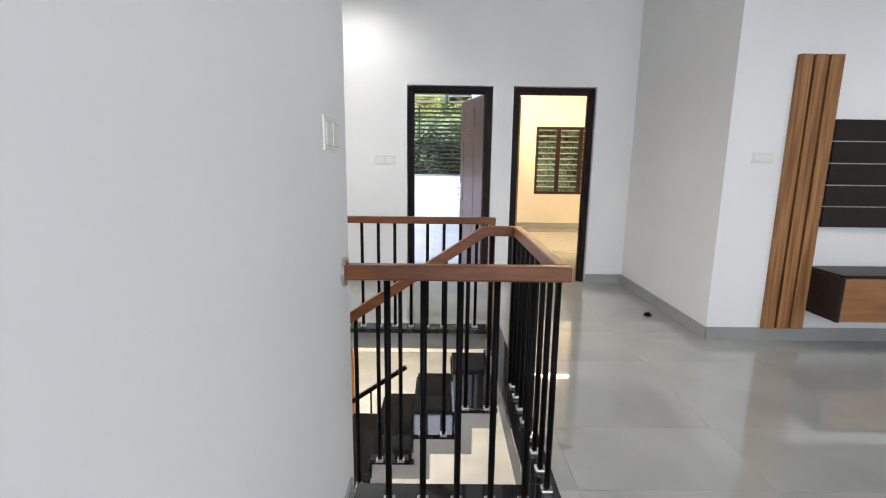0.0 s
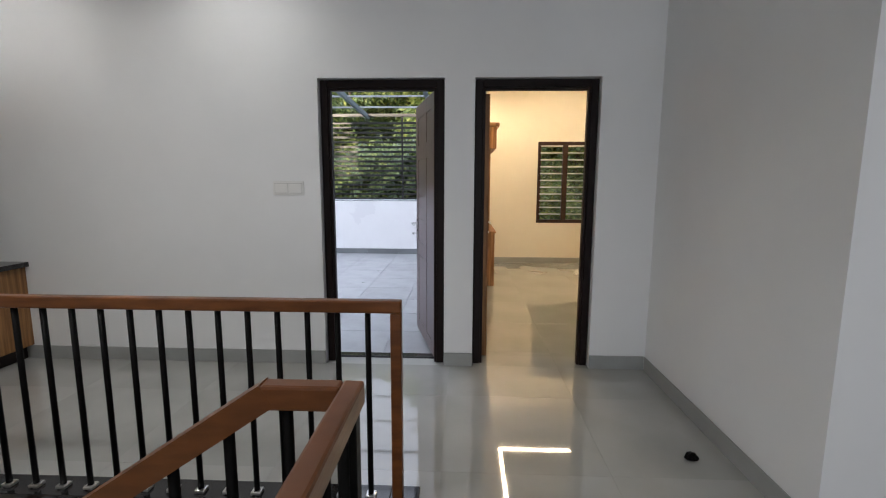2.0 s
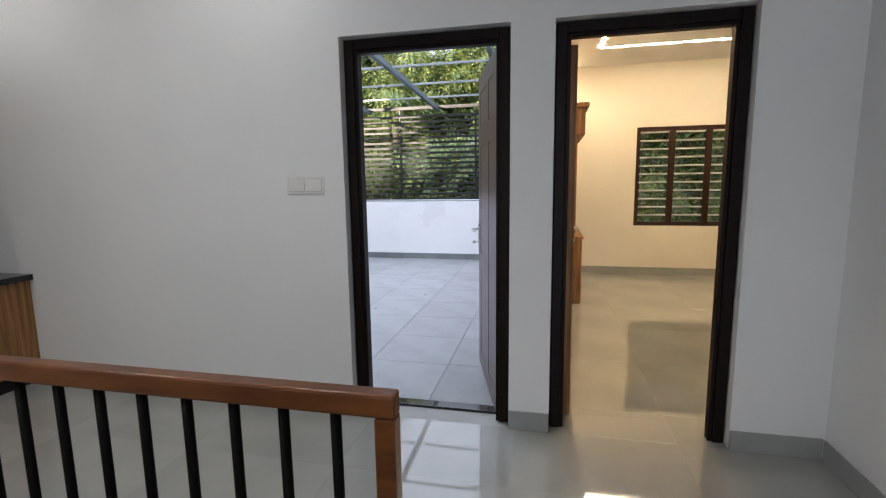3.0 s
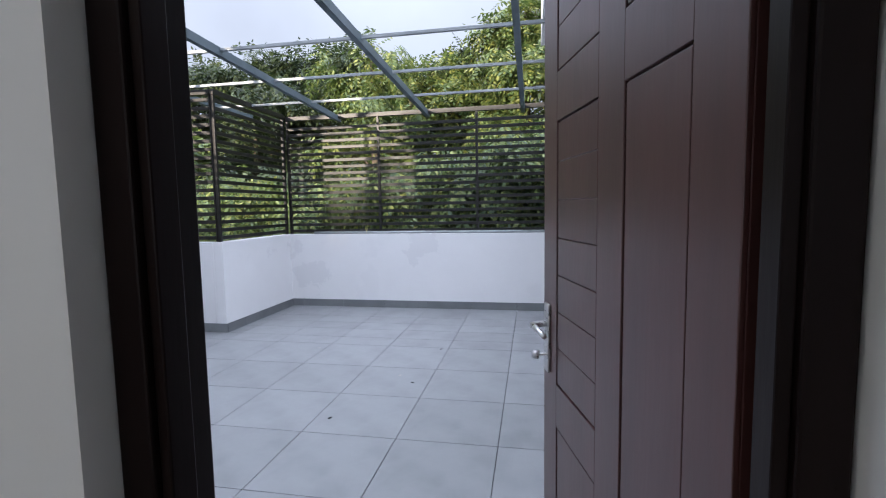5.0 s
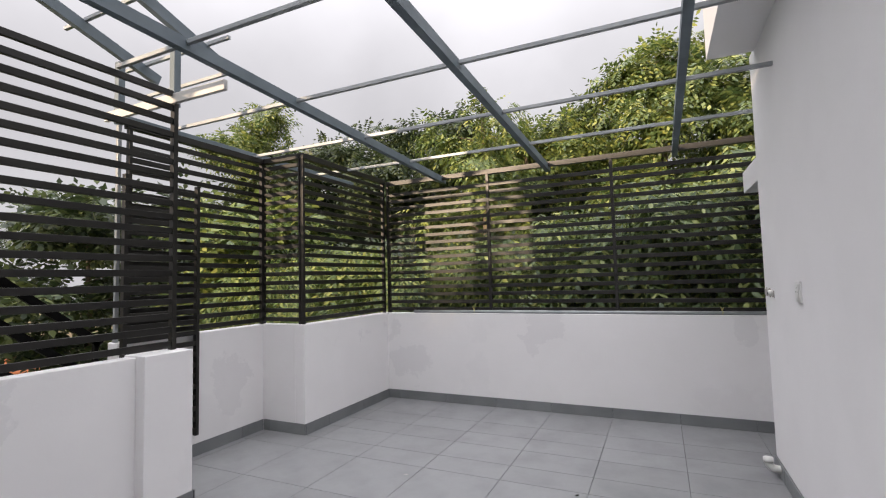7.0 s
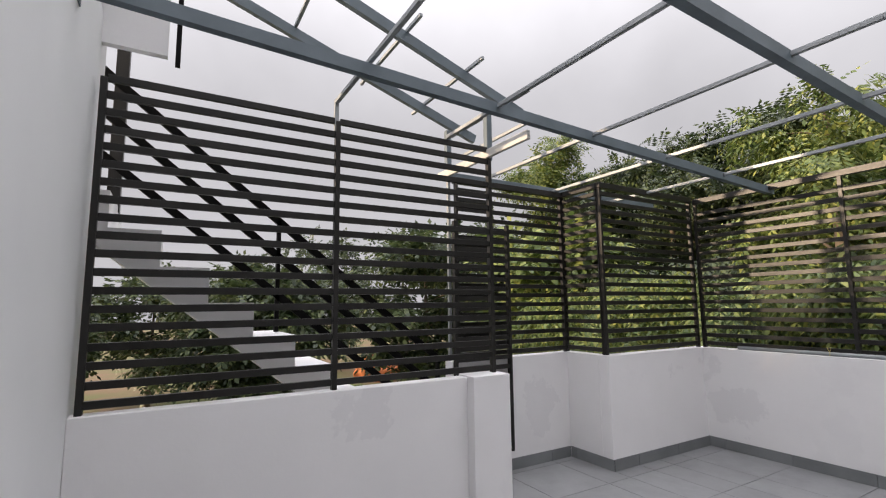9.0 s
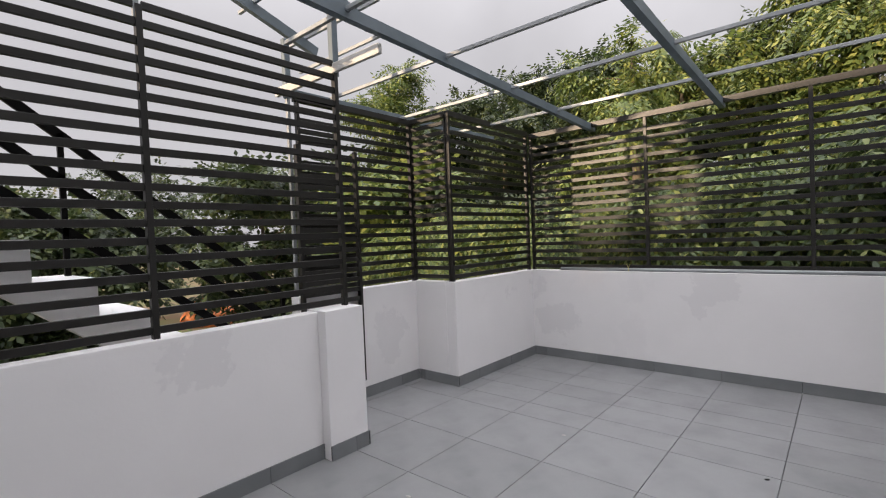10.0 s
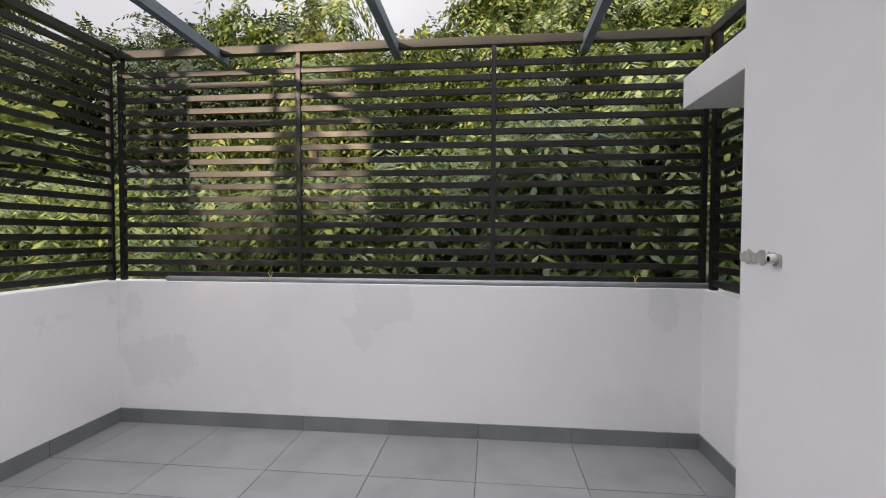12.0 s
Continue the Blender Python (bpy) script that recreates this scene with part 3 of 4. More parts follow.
# fittings for all five, the three added fill lamps included
for sx, sy in HALL_SPOTS:
    dl = thing("downlight", "small round recessed ceiling downlight, added as fill away from the north wall", "ceiling light", "hall downlights", at=(sx, sy, CEIL))
    bm = bmesh.new()
    add_tube(bm, [(0, 0, -0.012), (0, 0, 0)], 0.06, 24)
    part("ring", bm, M_PLASTIC, dl)
    bm = bmesh.new()
    add_tube(bm, [(0, 0, -0.016), (0, 0, -0.012)], 0.04, 20)
    part("lens", bm, M_LAMP, dl, "glowing lens")
for sx, sy in BED_SPOTS:
    dl = thing("downlight", "small round warm downlight in the bedroom ceiling", "ceiling light", "bedroom downlights", at=(sx, sy, BCEIL))
    bm = bmesh.new()
    add_tube(bm, [(0, 0, -0.010), (0, 0, 0)], 0.05, 20)
    part("ring", bm, M_PLASTIC, dl)
    bm = bmesh.new()
    add_tube(bm, [(0, 0, -0.014), (0, 0, -0.010)], 0.035, 18)
    part("lens", bm, M_LAMP, dl, "glowing lens")
led = thing("led_profile", "glowing angled light strip let into the bedroom ceiling", "ceiling light", at=(1.38, 8.65, BCEIL))
part("long_strip", boxes((0, 2.5, -0.018, 0.018, -0.006, 0)), M_LED, led)
part("short_strip", boxes((-0.018, 0.018, -2.6, -0.018, -0.006, 0)), M_LED, led)

# media wall
board = thing("wall_boards", "three upright teak veneer boards on the white wall", "wall panel")
for i in range(3):
    part("board", boxes((2.497 + i * 0.103, 2.497 + i * 0.103 + (0.092 if i == 2 else 0.084), 3.304, 3.342, 0.10, 2.035), bevel=0.003), M_TEAK, board)
part("backing", boxes((2.50, 2.795, 3.332, 3.340, 0.105, 2.03)), M_BLACK, board, "dark backing between the boards")
tvp = thing("media_wall_cladding", "dark brown horizontal boards with pale joints behind a television place", "wall panel")
ph = (1.617 - 0.862) / 5
for i in range(5):
    part("board", boxes((2.812, 5.3, 3.307, 3.342, 0.862 + i * ph + 0.004, 0.862 + (i + 1) * ph - 0.004), bevel=0.002), M_WENGE, tvp)
part("backing", boxes((2.815, 5.297, 3.322, 3.339, 0.866, 1.613)), M_PALE, tvp, "pale strips showing in the joints")
tvu = thing("media_cabinet", "floating teak media cabinet with dark brown ends and top", "cabinet", at=(2.792, 3.032, 0.246))
part("end_panel", boxes((0, 0.02, 0.0, 0.31, 0, 0.31), bevel=0.001), M_WENGE, tvu)
part("end_panel", boxes((2.48, 2.5, 0.0, 0.31, 0, 0.31), bevel=0.001), M_WENGE, tvu)
part("body", boxes((0.02, 2.48, 0.02, 0.31, 0.0, 0.29)), M_WENGE, tvu)
part("top", boxes((0, 2.5, 0.0, 0.31, 0.31, 0.33), bevel=0.002), M_WENGE, tvu)
for i in range(3):
    dr = part("drawer_front", boxes((0.022 + i * 0.82, 0.022 + i * 0.82 + 0.812, 0.0, 0.02, 0.004, 0.306), bevel=0.002), M_TEAKH, tvu)
    part("handle", boxes((0.022 + i * 0.82 + 0.30, 0.022 + i * 0.82 + 0.50, -0.018, 0.0, 0.235, 0.247), bevel=0.002), M_CHROME, dr, "slim steel handle")

# shelves and counter in the corner
cab = thing("counter_cabinet", "teak counter cabinet with a black granite top and plinth", "cabinet")
part("plinth", boxes((-2.86, -2.60, 3.72, 5.028, 0, 0.10)), M_WENGE, cab)
part("body", boxes((-2.86, -2.565, 3.70, 5.028, 0.10, 0.715)), M_TEAK, cab)
for i in range(3):
    part("door", boxes((-2.565, -2.547, 3.705 + i * 0.442, 3.705 + i * 0.442 + 0.436, 0.105, 0.71), bevel=0.002), M_TEAK if i else M_WENGE, cab)
setting("trim_counter", boxes((-2.868, -2.515, 3.66, 5.035, 0.715, 0.752), bevel=0.003), M_GRANITE, "black granite counter slab", "counter")
shelf = thing("wall_shelf_unit", "teak wall cupboard with open shelves below it", "shelf")
part("cupboard", boxes((-2.868, -2.50, 3.4, 4.74, 1.70, 2.03), bevel=0.003), M_TEAK, shelf)
for z in (1.107, 1.386):
    part("shelf_board", boxes((-2.868, -2.50, 3.4, 4.60, z - 0.015, z + 0.015), bevel=0.002), M_TEAK, shelf)
part("back_panel", boxes((-2.869, -2.862, 3.4, 4.35, 0.76, 1.70)), M_WENGE, shelf, "dark back panel")
part("upright", boxes((-2.862, -2.52, 3.38, 3.40, 0.752, 2.03)), M_WENGE, shelf, "dark upright")

# bedroom wardrobe
ward = thing("dressing_unit", "tall teak dressing unit with a moulded top and drawer base", "wardrobe")
part("base", boxes((0.90, 1.17, 7.76, 9.0, 0, 0.70), bevel=0.004), M_TEAK, ward)
part("base_top", boxes((0.90, 1.185, 7.745, 9.01, 0.70, 0.725), bevel=0.004), M_TEAK, ward)
part("back_panel", boxes((0.90, 1.10, 7.79, 8.95, 0.725, 1.78)), M_TEAK, ward)
part("upper_cupboard", boxes((0.90, 1.17, 7.74, 9.0, 1.78, 2.05), bevel=0.004), M_TEAK, ward)
part("cornice", boxes((0.90, 1.205, 7.71, 9.02, 2.05, 2.10), bevel=0.012), M_TEAK, ward)

bm = bmesh.new()
bmesh.ops.create_icosphere(bm, subdivisions=2, radius=0.03)
for v in bm.verts:
    v.co = Vector((v.co.x * 1.3, v.co.y * 0.8, max(v.co.z, -0.012) * 0.8 + 0.0096)) * (1 + 0.5 * noise.noise(v.co * 40))
deb = part("plastic_scrap", bm, M_BLACK)
deb.matrix_basis = pose(1.9, 3.88, 0.003, 0, 0, 20)
tagged(deb, "crumpled black plastic scrap lying on the floor", "debris")

# ---- staircase and railings ----
stair = thing("staircase", "white folded concrete stair with black granite treads", "staircase", kind="structure")
RISE, GO = 0.175, 0.26
for i in range(1, 11):
    x1 = HX1 - GO * (i - 1)
    x0 = x1 - GO
    z = -RISE * i
    part("tread", boxes((x0, x1 + 0.015 if i > 1 else x1, 2.60, 3.455, z - 0.03, z), bevel=0.003), M_GRANITE, stair)
    part("riser", boxes((x1 - 0.012, x1, 2.62, 3.452, z, z + RISE - (0.03 if i > 1 else 0.15))), M_GRANITE, stair)
    slab = [(x0 + 0.012, x1, 2.62, 3.45, z - 0.14, z - 0.03)]
    if i > 1:
        slab.append((x1, x1 + 0.11, 2.62, 3.45, z - 0.14, z + RISE - 0.14))
    part("step_slab", boxes(*slab), M_WALL, stair, "white painted stepped soffit")

bar_long = mesh_of("baluster", (lambda b: (add_tube(b, [(0, 0, 0), (0, 0, 1)], 0.0122, 10), b)[1])(bmesh.new()), M_BLACK, True)
cup = mesh_of("base_cup", boxes((-0.022, 0.022, -0.022, 0.022, 0, 0.016), bevel=0.004), M_CHROME)


def balusters(parent, pts):
    for x, y, z0, z1 in pts:
        b = place("baluster", bar_long, parent, Matrix.Translation((x, y, z0)) @ Matrix.Diagonal((1, 1, z1 - z0, 1)))
        c = place("base_cup", cup, parent, Matrix.Translation((x, y, z0)))


rail_a = thing("stair_railing", "black steel balusters under a varnished wooden handrail", "railing", "stair railings")
part("handrail", boxes((HX0, 0.508, 3.490, 3.535, 0.832, 0.884), bevel=0.007), M_RAILWOOD, rail_a)
part("newel_post", boxes((0.463, 0.508, 3.490, 3.535, 0.014, 0.832), bevel=0.005), M_RAILWOOD, rail_a, "slim wooden end post")
balusters(rail_a, [(0.369 - 0.1248 * i, 3.512, 0.014, 0.834) for i in range(22)])
rail_b = thing("stair_railing", "varnished handrail turning the stairwell corner and running down the stair", "railing", "stair railings")
part("handrail", boxes((-0.236, 0.547, 1.550, 1.595, 0.885, 0.940), bevel=0.007), M_RAILWOOD, rail_b)
part("handrail", boxes((0.502, 0.547, 1.595, 2.620, 0.885, 0.940), bevel=0.007), M_RAILWOOD, rail_b)
part("handrail", boxes((0.335, 0.502, 2.575, 2.620, 0.885, 0.940), bevel=0.007), M_RAILWOOD, rail_b)
SL = RISE / GO
part("sloping_handrail", bar((0.35, 2.597, 0.918), (-2.2, 2.597, 0.918 - 2.55 * SL), 0.045, 0.055), M_RAILWOOD, rail_b)
bm = bmesh.new()
add_tube(bm, [(-0.24, 1.572, 0.912), (-0.228, 1.572, 0.912)], 0.05, 20)
part("wall_rosette", bm, M_CHROME, rail_b, "steel wall plate of the handrail")
balusters(rail_b, [(-0.09 + 0.128 * i, 1.572, 0.014, 0.888) for i in range(5)])
balusters(rail_b, [(0.524, 1.640 + 0.125 * i, 0.014, 0.888) for i in range(8)])
pts = []
for i in range(1, 10):
    for f in (0.25, 0.75):
        x = HX1 - GO * (i - 1) - GO * f
        pts.append((x, 2.597, -RISE * i, 0.895 + min(0, (x - 0.35) * SL)))
balusters(rail_b, pts)
part("newel_post", boxes((0.502, 0.535, 2.580, 2.620, 0.014, 0.885), bevel=0.003), M_BLACK, rail_b, "black steel corner post")

# lower storey: panelled screen and the flight below
scr = thing("slatted_screen", "orange-lit wooden slat screen in the room below", "screen", at=(-2.4, 6.6, -3.1))
for i in range(14):
    part("slat", boxes((i * 0.09, i * 0.09 + 0.04, 0, 0.05, 0, 2.4), bevel=0.003), M_TEAK, scr)
part("rail", boxes((-0.02, 1.24, -0.005, 0.055, 2.4, 2.46), bevel=0.003), M_TEAK, scr)
for i, (x0, x1, y) in enumerate(((-3.2, -0.2, 8.6), (-3.2, -0.2, 6.2))):
    s = thing("cove_light", "warm glowing light strip in the room below", "ceiling light", "cove lights", at=(x0, y, -0.31))
    part("strip", boxes((0, x1 - x0, -0.02, 0.02, -0.006, 0)), M_COVE, s)
low = thing("lower_railing", "black steel railing of the flight below", "railing", at=(-1.9, 5.2, -3.1))
part("top_rail", bar((0, 0, 0.9), (1.6, 0, 2.0), 0.04, 0.05), M_BLACK, low)
for i in range(9):
    x = 0.1 + i * 0.18
    part("baluster", bar((x, 0, 0.0 + x * 0.69), (x, 0, 0.88 + x * 0.69), 0.02, 0.02, (1, 0, 0)), M_BLACK, low)

# ---- terrace things ----


def fence(label, a, b, z0, z1, posts, n, pitch=0.089, slat_h=0.040, post_w=0.04, top_rail=True):
    """A run of horizontal slats between posts, from a to b; posts are shares of the length."""
    a, b = Vector((*a, 0)), Vector((*b, 0))
    L = (b - a).length
    ang = math.degrees(math.atan2(b.y - a.y, b.x - a.x))
    root = tagged(new("slat_fence"), label, "fence", "terrace slat fences")
    root.matrix_basis = pose(a.x, a.y, z0, 0, 0, ang)
    H = z1 - z0
    for p in posts:
        x = p * L
        part("post", boxes((x - post_w / 2, x + post_w / 2, -0.02, 0.02, 0, H), bevel=0.002), M_SLAT, root)
    if top_rail:
        part("top_rail", boxes((0, L, -0.028, 0.028, H, H + 0.055), bevel=0.002), M_SLAT, root)
    ps = sorted(posts)
    for p0, p1 in zip(ps, ps[1:]):
        x0, x1 = p0 * L + post_w / 2, p1 * L - post_w / 2
        me = mesh_of("slat", boxes((x0, x1, -0.0125, 0.0125, -slat_h / 2, slat_h / 2), bevel=0.002), M_SLAT)
        for i in range(n):
            place("slat", me, root, pose(0, 0, 0.045 + i * pitch + random.uniform(-0.0015, 0.0015), random.uniform(-1.5, 1.5), random.uniform(-0.05, 0.05), 0))
    return root


fence("black horizontal slat fence on the back parapet", (-3.1, 10.735), (0.965, 10.735), 0.99, 2.575, (0.004, 0.332, 0.662, 0.99), 17, post_w=0.032)
fence("black slat fence on the side parapet before the trees", (-3.13, 9.2), (-3.13, 10.70), 0.99, 2.60, (0.013, 0.985), 18, post_w=0.026)
fence("short black slat fence on the parapet return", (-3.64, 9.22), (-3.15, 9.22), 0.99, 2.60, (0.02, 0.98), 18, post_w=0.014)
fence("black slat fence beside the open gate", (-3.64, 7.86), (-3.64, 9.215), 0.985, 2.60, (0.02, 0.985), 18, post_w=0.026)
near_fence = fence("black slat fence above the near parapet, seen against the sky", (-2.945, 5.265), (-2.945, 7.775), 0.963, 2.69, (0.006, 0.508, 0.994), 19, pitch=0.0935, top_rail=False, post_w=0.032)
fence("short black slat fence on the corner parapet", (0.965, 9.85), (0.965, 10.70), 0.985, 2.575, (0.02, 0.96), 17, post_w=0.05)
part("fence_end_post", boxes((-2.962, -2.93, 5.25, 5.282, 2.69, 2.93), bevel=0.002), M_SLAT, near_fence)
gate = fence("open black slatted gate folded back against the parapet", (-3.565, 7.80), (-3.565, 8.43), 0.15, 2.23, (0.03, 0.97), 23, top_rail=False, post_w=0.03)
gate.name = "slat_gate"
tagged(gate, "", "gate", "gates")

# posts and steel roof frame
sf = thing("roof_frame", "bare blue-grey steel roof frame over the terrace", "steel frame")


def beam_z(y):
    """The terrace beams fall gently from the house to the back fence."""
    return 2.815 - 0.043 * (y - 5.24)


for x in (-2.335, -1.07, 0.185):
    part("main_beam", bar((x, 5.242, beam_z(5.242)), (x, 10.82, beam_z(10.82)), 0.05, 0.07), M_STEEL, sf)
    plate = boxes((x - 0.05, x + 0.05, 5.241, 5.247, beam_z(5.24) - 0.07, beam_z(5.24) + 0.07), bevel=0.001)
    part("wall_plate", plate, M_STEEL, sf, "welded steel wall plate")
part("main_beam", boxes((-3.70, -3.65, 7.8, 10.80, 2.640, 2.705), bevel=0.003), M_STEEL, sf)
for y in (7.39, 8.25, 9.10, 9.93):
    x0 = -2.95 if y < 7.5 else -3.72
    z = beam_z(y) + 0.014
    part("purlin", boxes((x0, 0.75 if y > 7.5 else 0.685, y - 0.013, y + 0.013, z - 0.013, z + 0.013), bevel=0.002), M_GALV, sf)
part("purlin", boxes((-2.957, 0.68, 6.517, 6.543, 2.812, 2.838), bevel=0.002), M_GALV, sf)
part("purlin_post", boxes((-2.957, -2.931, 6.517, 6.543, 2.62, 2.812)), M_GALV, sf)
for x, y, z1 in ((-2.985, 7.79, 3.12), (-3.66, 7.82, 3.10)):
    part("column", boxes((x - 0.014, x + 0.014, y - 0.014, y + 0.014, 0.96, 2.62), bevel=0.003), M_GALV, sf, "pale grey lower column")
    part("column", boxes((x - 0.025, x + 0.025, y - 0.025, y + 0.025, 2.62, z1), bevel=0.003), M_STEEL, sf)
for x in (-2.96, -3.66):
    part("rafter", bar((x, 8.12, 3.07), (x, 5.0, 3.07 + 3.12 * 0.34), 0.045, 0.08), M_STEEL, sf)
for i, y in enumerate((7.57, 8.01, 7.05, 6.4, 5.8)):
    z = 3.122 + (8.12 - y) * 0.34
    part("batten", boxes((-3.9, -2.72, y - 0.012, y + 0.012, z - 0.012, z + 0.012)), M_GALV, sf)
part("batten", boxes((-3.9, -2.72, 8.10, 8.12, 2.95, 2.975)), M_GALV, sf)
part("fascia_board", boxes((-3.70, -2.445, 7.735, 7.765, 2.625, 2.69), bevel=0.002), M_PALE, sf, "pale grey board between the columns")
hang = part("hanging_tube", boxes((-2.958, -2.932, 5.595, 5.621, 2.832, 3.9)), M_BLACK, sf, "short black tube stub")

# outside stair beyond the fence
ost = thing("outside_stair", "white concrete outside stair climbing beside the terrace", "staircase", kind="structure")
S_RISE, S_GO, S_Y, S_Z = 0.213, 0.263, 7.943, 0.014
for i in range(13):
    y1, z = S_Y - S_GO * i, S_Z + S_RISE * i
    y2 = y1 - S_GO
    low = [(y1, z), (y2, z), (y2, max(z - 0.145, -0.16)), (y1, max(z - 0.145 - S_RISE, -0.16))]
    bm = bmesh.new()
    vs = [bm.verts.new((x, y, zz)) for x in (-3.95, -3.22) for y, zz in low]
    for f in ((0, 1, 2, 3), (7, 6, 5, 4), (0, 4, 5, 1), (1, 5, 6, 2), (2, 6, 7, 3), (3, 7, 4, 0)):
        bm.faces.new([vs[k] for k in f])
    bmesh.ops.recalc_face_normals(bm, faces=bm.faces)
    part("step", bm, M_EXTP, ost)
srail = thing("outside_stair_railing", "black sloping bars beside the outside stair", "railing")
S_SLOPE = S_RISE / S_GO


def pitch_line(y):
    return S_Z + (S_Y - y) * S_SLOPE


for dz in (0.25, 0.54, 0.81):
    part("sloping_bar", bar((-3.72, 7.75, pitch_line(7.75) + dz), (-3.72, 4.9, pitch_line(4.9) + dz), 0.03, 0.055), M_BLACK, srail)
for y in (7.72, 6.335):
    part("upright", boxes((-3.735, -3.705, y - 0.015, y + 0.015, pitch_line(y) - 0.06, pitch_line(y) + 0.82)), M_BLACK, srail)
part("tall_post", boxes((-3.79, -3.71, 5.245, 5.32, pitch_line(5.3) - 0.05, 3.3), bevel=0.003), M_SLAT, srail, "thick dark grey steel post")

# window hood on the house corner
setting("window_hood", boxes((0.70, 3.6, 9.8, 10.50, 2.07, 2.25), bevel=0.004), M_EXT, "white concrete sunshade over the bedroom window", "sunshade")

# pipe on the parapet with its ties
pipe = thing("grey_pipe", "long grey plastic pipe tied along the parapet top", "pipe", at=(-2.72, 10.70, 1.008))
bm = bmesh.new()
add_tube(bm, [(0, 0, 0), (1.2, 0.004, 0), (2.4, -0.003, 0), (3.7, 0.0, 0)], 0.018, 12)
part("tube", bm, M_GALV, pipe, smooth=True)
for x in (0.78, 3.22):
    bm = bmesh.new()
    add_tube(bm, [(x, -0.022, -0.015), (x + 0.004, -0.024, 0.02), (x - 0.004, 0.0, 0.022), (x + 0.012, -0.02, 0.055)], 0.003, 6)
    add_tube(bm, [(x, -0.02, 0.02), (x - 0.014, -0.03, 0.06)], 0.003, 6)
    part("tie", bm, surface("yellow_string", (0.6, 0.5, 0.18), None, 0.7), pipe, "knotted yellow string")

# fittings on the terrace wall
out = tagged(new("wall_socket"), "white weathered wall socket plate on the terrace wall", "socket")
out.matrix_basis = pose(0.69, 8.86, 1.268, 0, 0, -90)
part("plate", boxes((-0.05, 0.05, -0.010, 0, -0.058, 0.058), bevel=0.003), M_PLASTIC, out)
part("face", boxes((-0.034, 0.034, -0.014, -0.010, -0.032, 0.040), bevel=0.002), M_PLASTIC, out)
# small black blocks paint the darkness inside the pin holes
for hx, hz in ((-0.012, 0.0), (0.012, 0.0), (0.0, 0.022)):
    part("pin_hole_shade", boxes((hx - 0.003, hx + 0.003, -0.0145, -0.0138, hz - 0.003, hz + 0.003)), M_BLACK, out)
ch = tagged(new("water_outlet"), "pipe end in a rough cement chase at the wall corner", "pipe")
ch.matrix_basis = pose(0.69, 9.52, 1.235, 0, 0, -90)
bm = bmesh.new()
n = 18
top = [(-0.28 + 0.30 * i / n, 0.024 + 0.022 * noise.noise(Vector((i * 1.3, 0.3, 0)))) for i in range(n + 1)]
bot = [(-0.28 + 0.30 * i / n, -0.024 + 0.022 * noise.noise(Vector((i * 1.3, 5.4, 0)))) for i in range(n + 1)]
ring = top + bot[::-1]
f0 = [bm.verts.new((x, -0.004, z)) for x, z in ring]
f1 = [bm.verts.new((x, 0.0, z)) for x, z in ring]
bm.faces.new(f0)
for i in range(len(ring)):
    bm.faces.new((f0[i], f1[i], f1[(i + 1) % len(ring)], f0[(i + 1) % len(ring)]))
part("cement_patch", bm, M_CEMENT, ch, "rough grey cement patch")
bm = bmesh.new()
add_tube(bm, [(-0.015, -0.002, 0), (-0.015, -0.030, 0)], 0.019, 16)
part("pipe_end", bm, M_PVC, ch, "cream pipe end", smooth=True)
# black disc on the closed end paints the shade inside the pipe
bm = bmesh.new()
add_tube(bm, [(-0.015, -0.0301, 0), (-0.015, -0.0315, 0)], 0.011, 14)
part("bore", bm, M_BLACK, ch, "black disc standing for the shaded bore")
drain = thing("drain_elbow", "white plastic drain elbow at the foot of the wall", "pipe", at=(0.69, 9.62, 0.0))
bm = bmesh.new()
add_tube(bm, [(0.0, 0, 0.03), (-0.03, 0, 0.03), (-0.055, 0, 0.035), (-0.075, 0, 0.055), (-0.08, 0, 0.085)], 0.026, 16)
part("bend", bm, M_PVC, drain, smooth=True)
bm = bmesh.new()
add_tube(bm, [(-0.08, 0, 0.075), (-0.081, 0, 0.105)], 0.031, 16)
part("collar", bm, M_PVC, drain, smooth=True)

# litter on the tiles
for i, (x, y) in enumerate(((-2.10, 7.5), (-0.56, 8.86), (-0.76, 8.12), (-0.62, 7.98), (-1.76, 8.74), (-1.0, 7.3))):
    bm = bmesh.new()
    bmesh.ops.create_icosphere(bm, subdivisions=1, radius=0.018)
    for v in bm.verts:
        v.co = Vector((v.co.x * random.uniform(0.8, 1.4), v.co.y * 0.7, abs(v.co.z) * 0.4))
    d = part("dry_crumb", bm, M_BLACK if i % 2 else M_CEMENT)
    d.matrix_basis = pose(x, y, ZT + 0.001, 0, 0, i * 50)
    tagged(d, "small dry crumb of litter on the tiles", "debris", "litter on the tiles")

# ---- trees and ground cover ----
rng = np.random.default_rng(7)


def unit(v):
    return v / (np.linalg.norm(v, axis=-1, keepdims=True) + 1e-9)


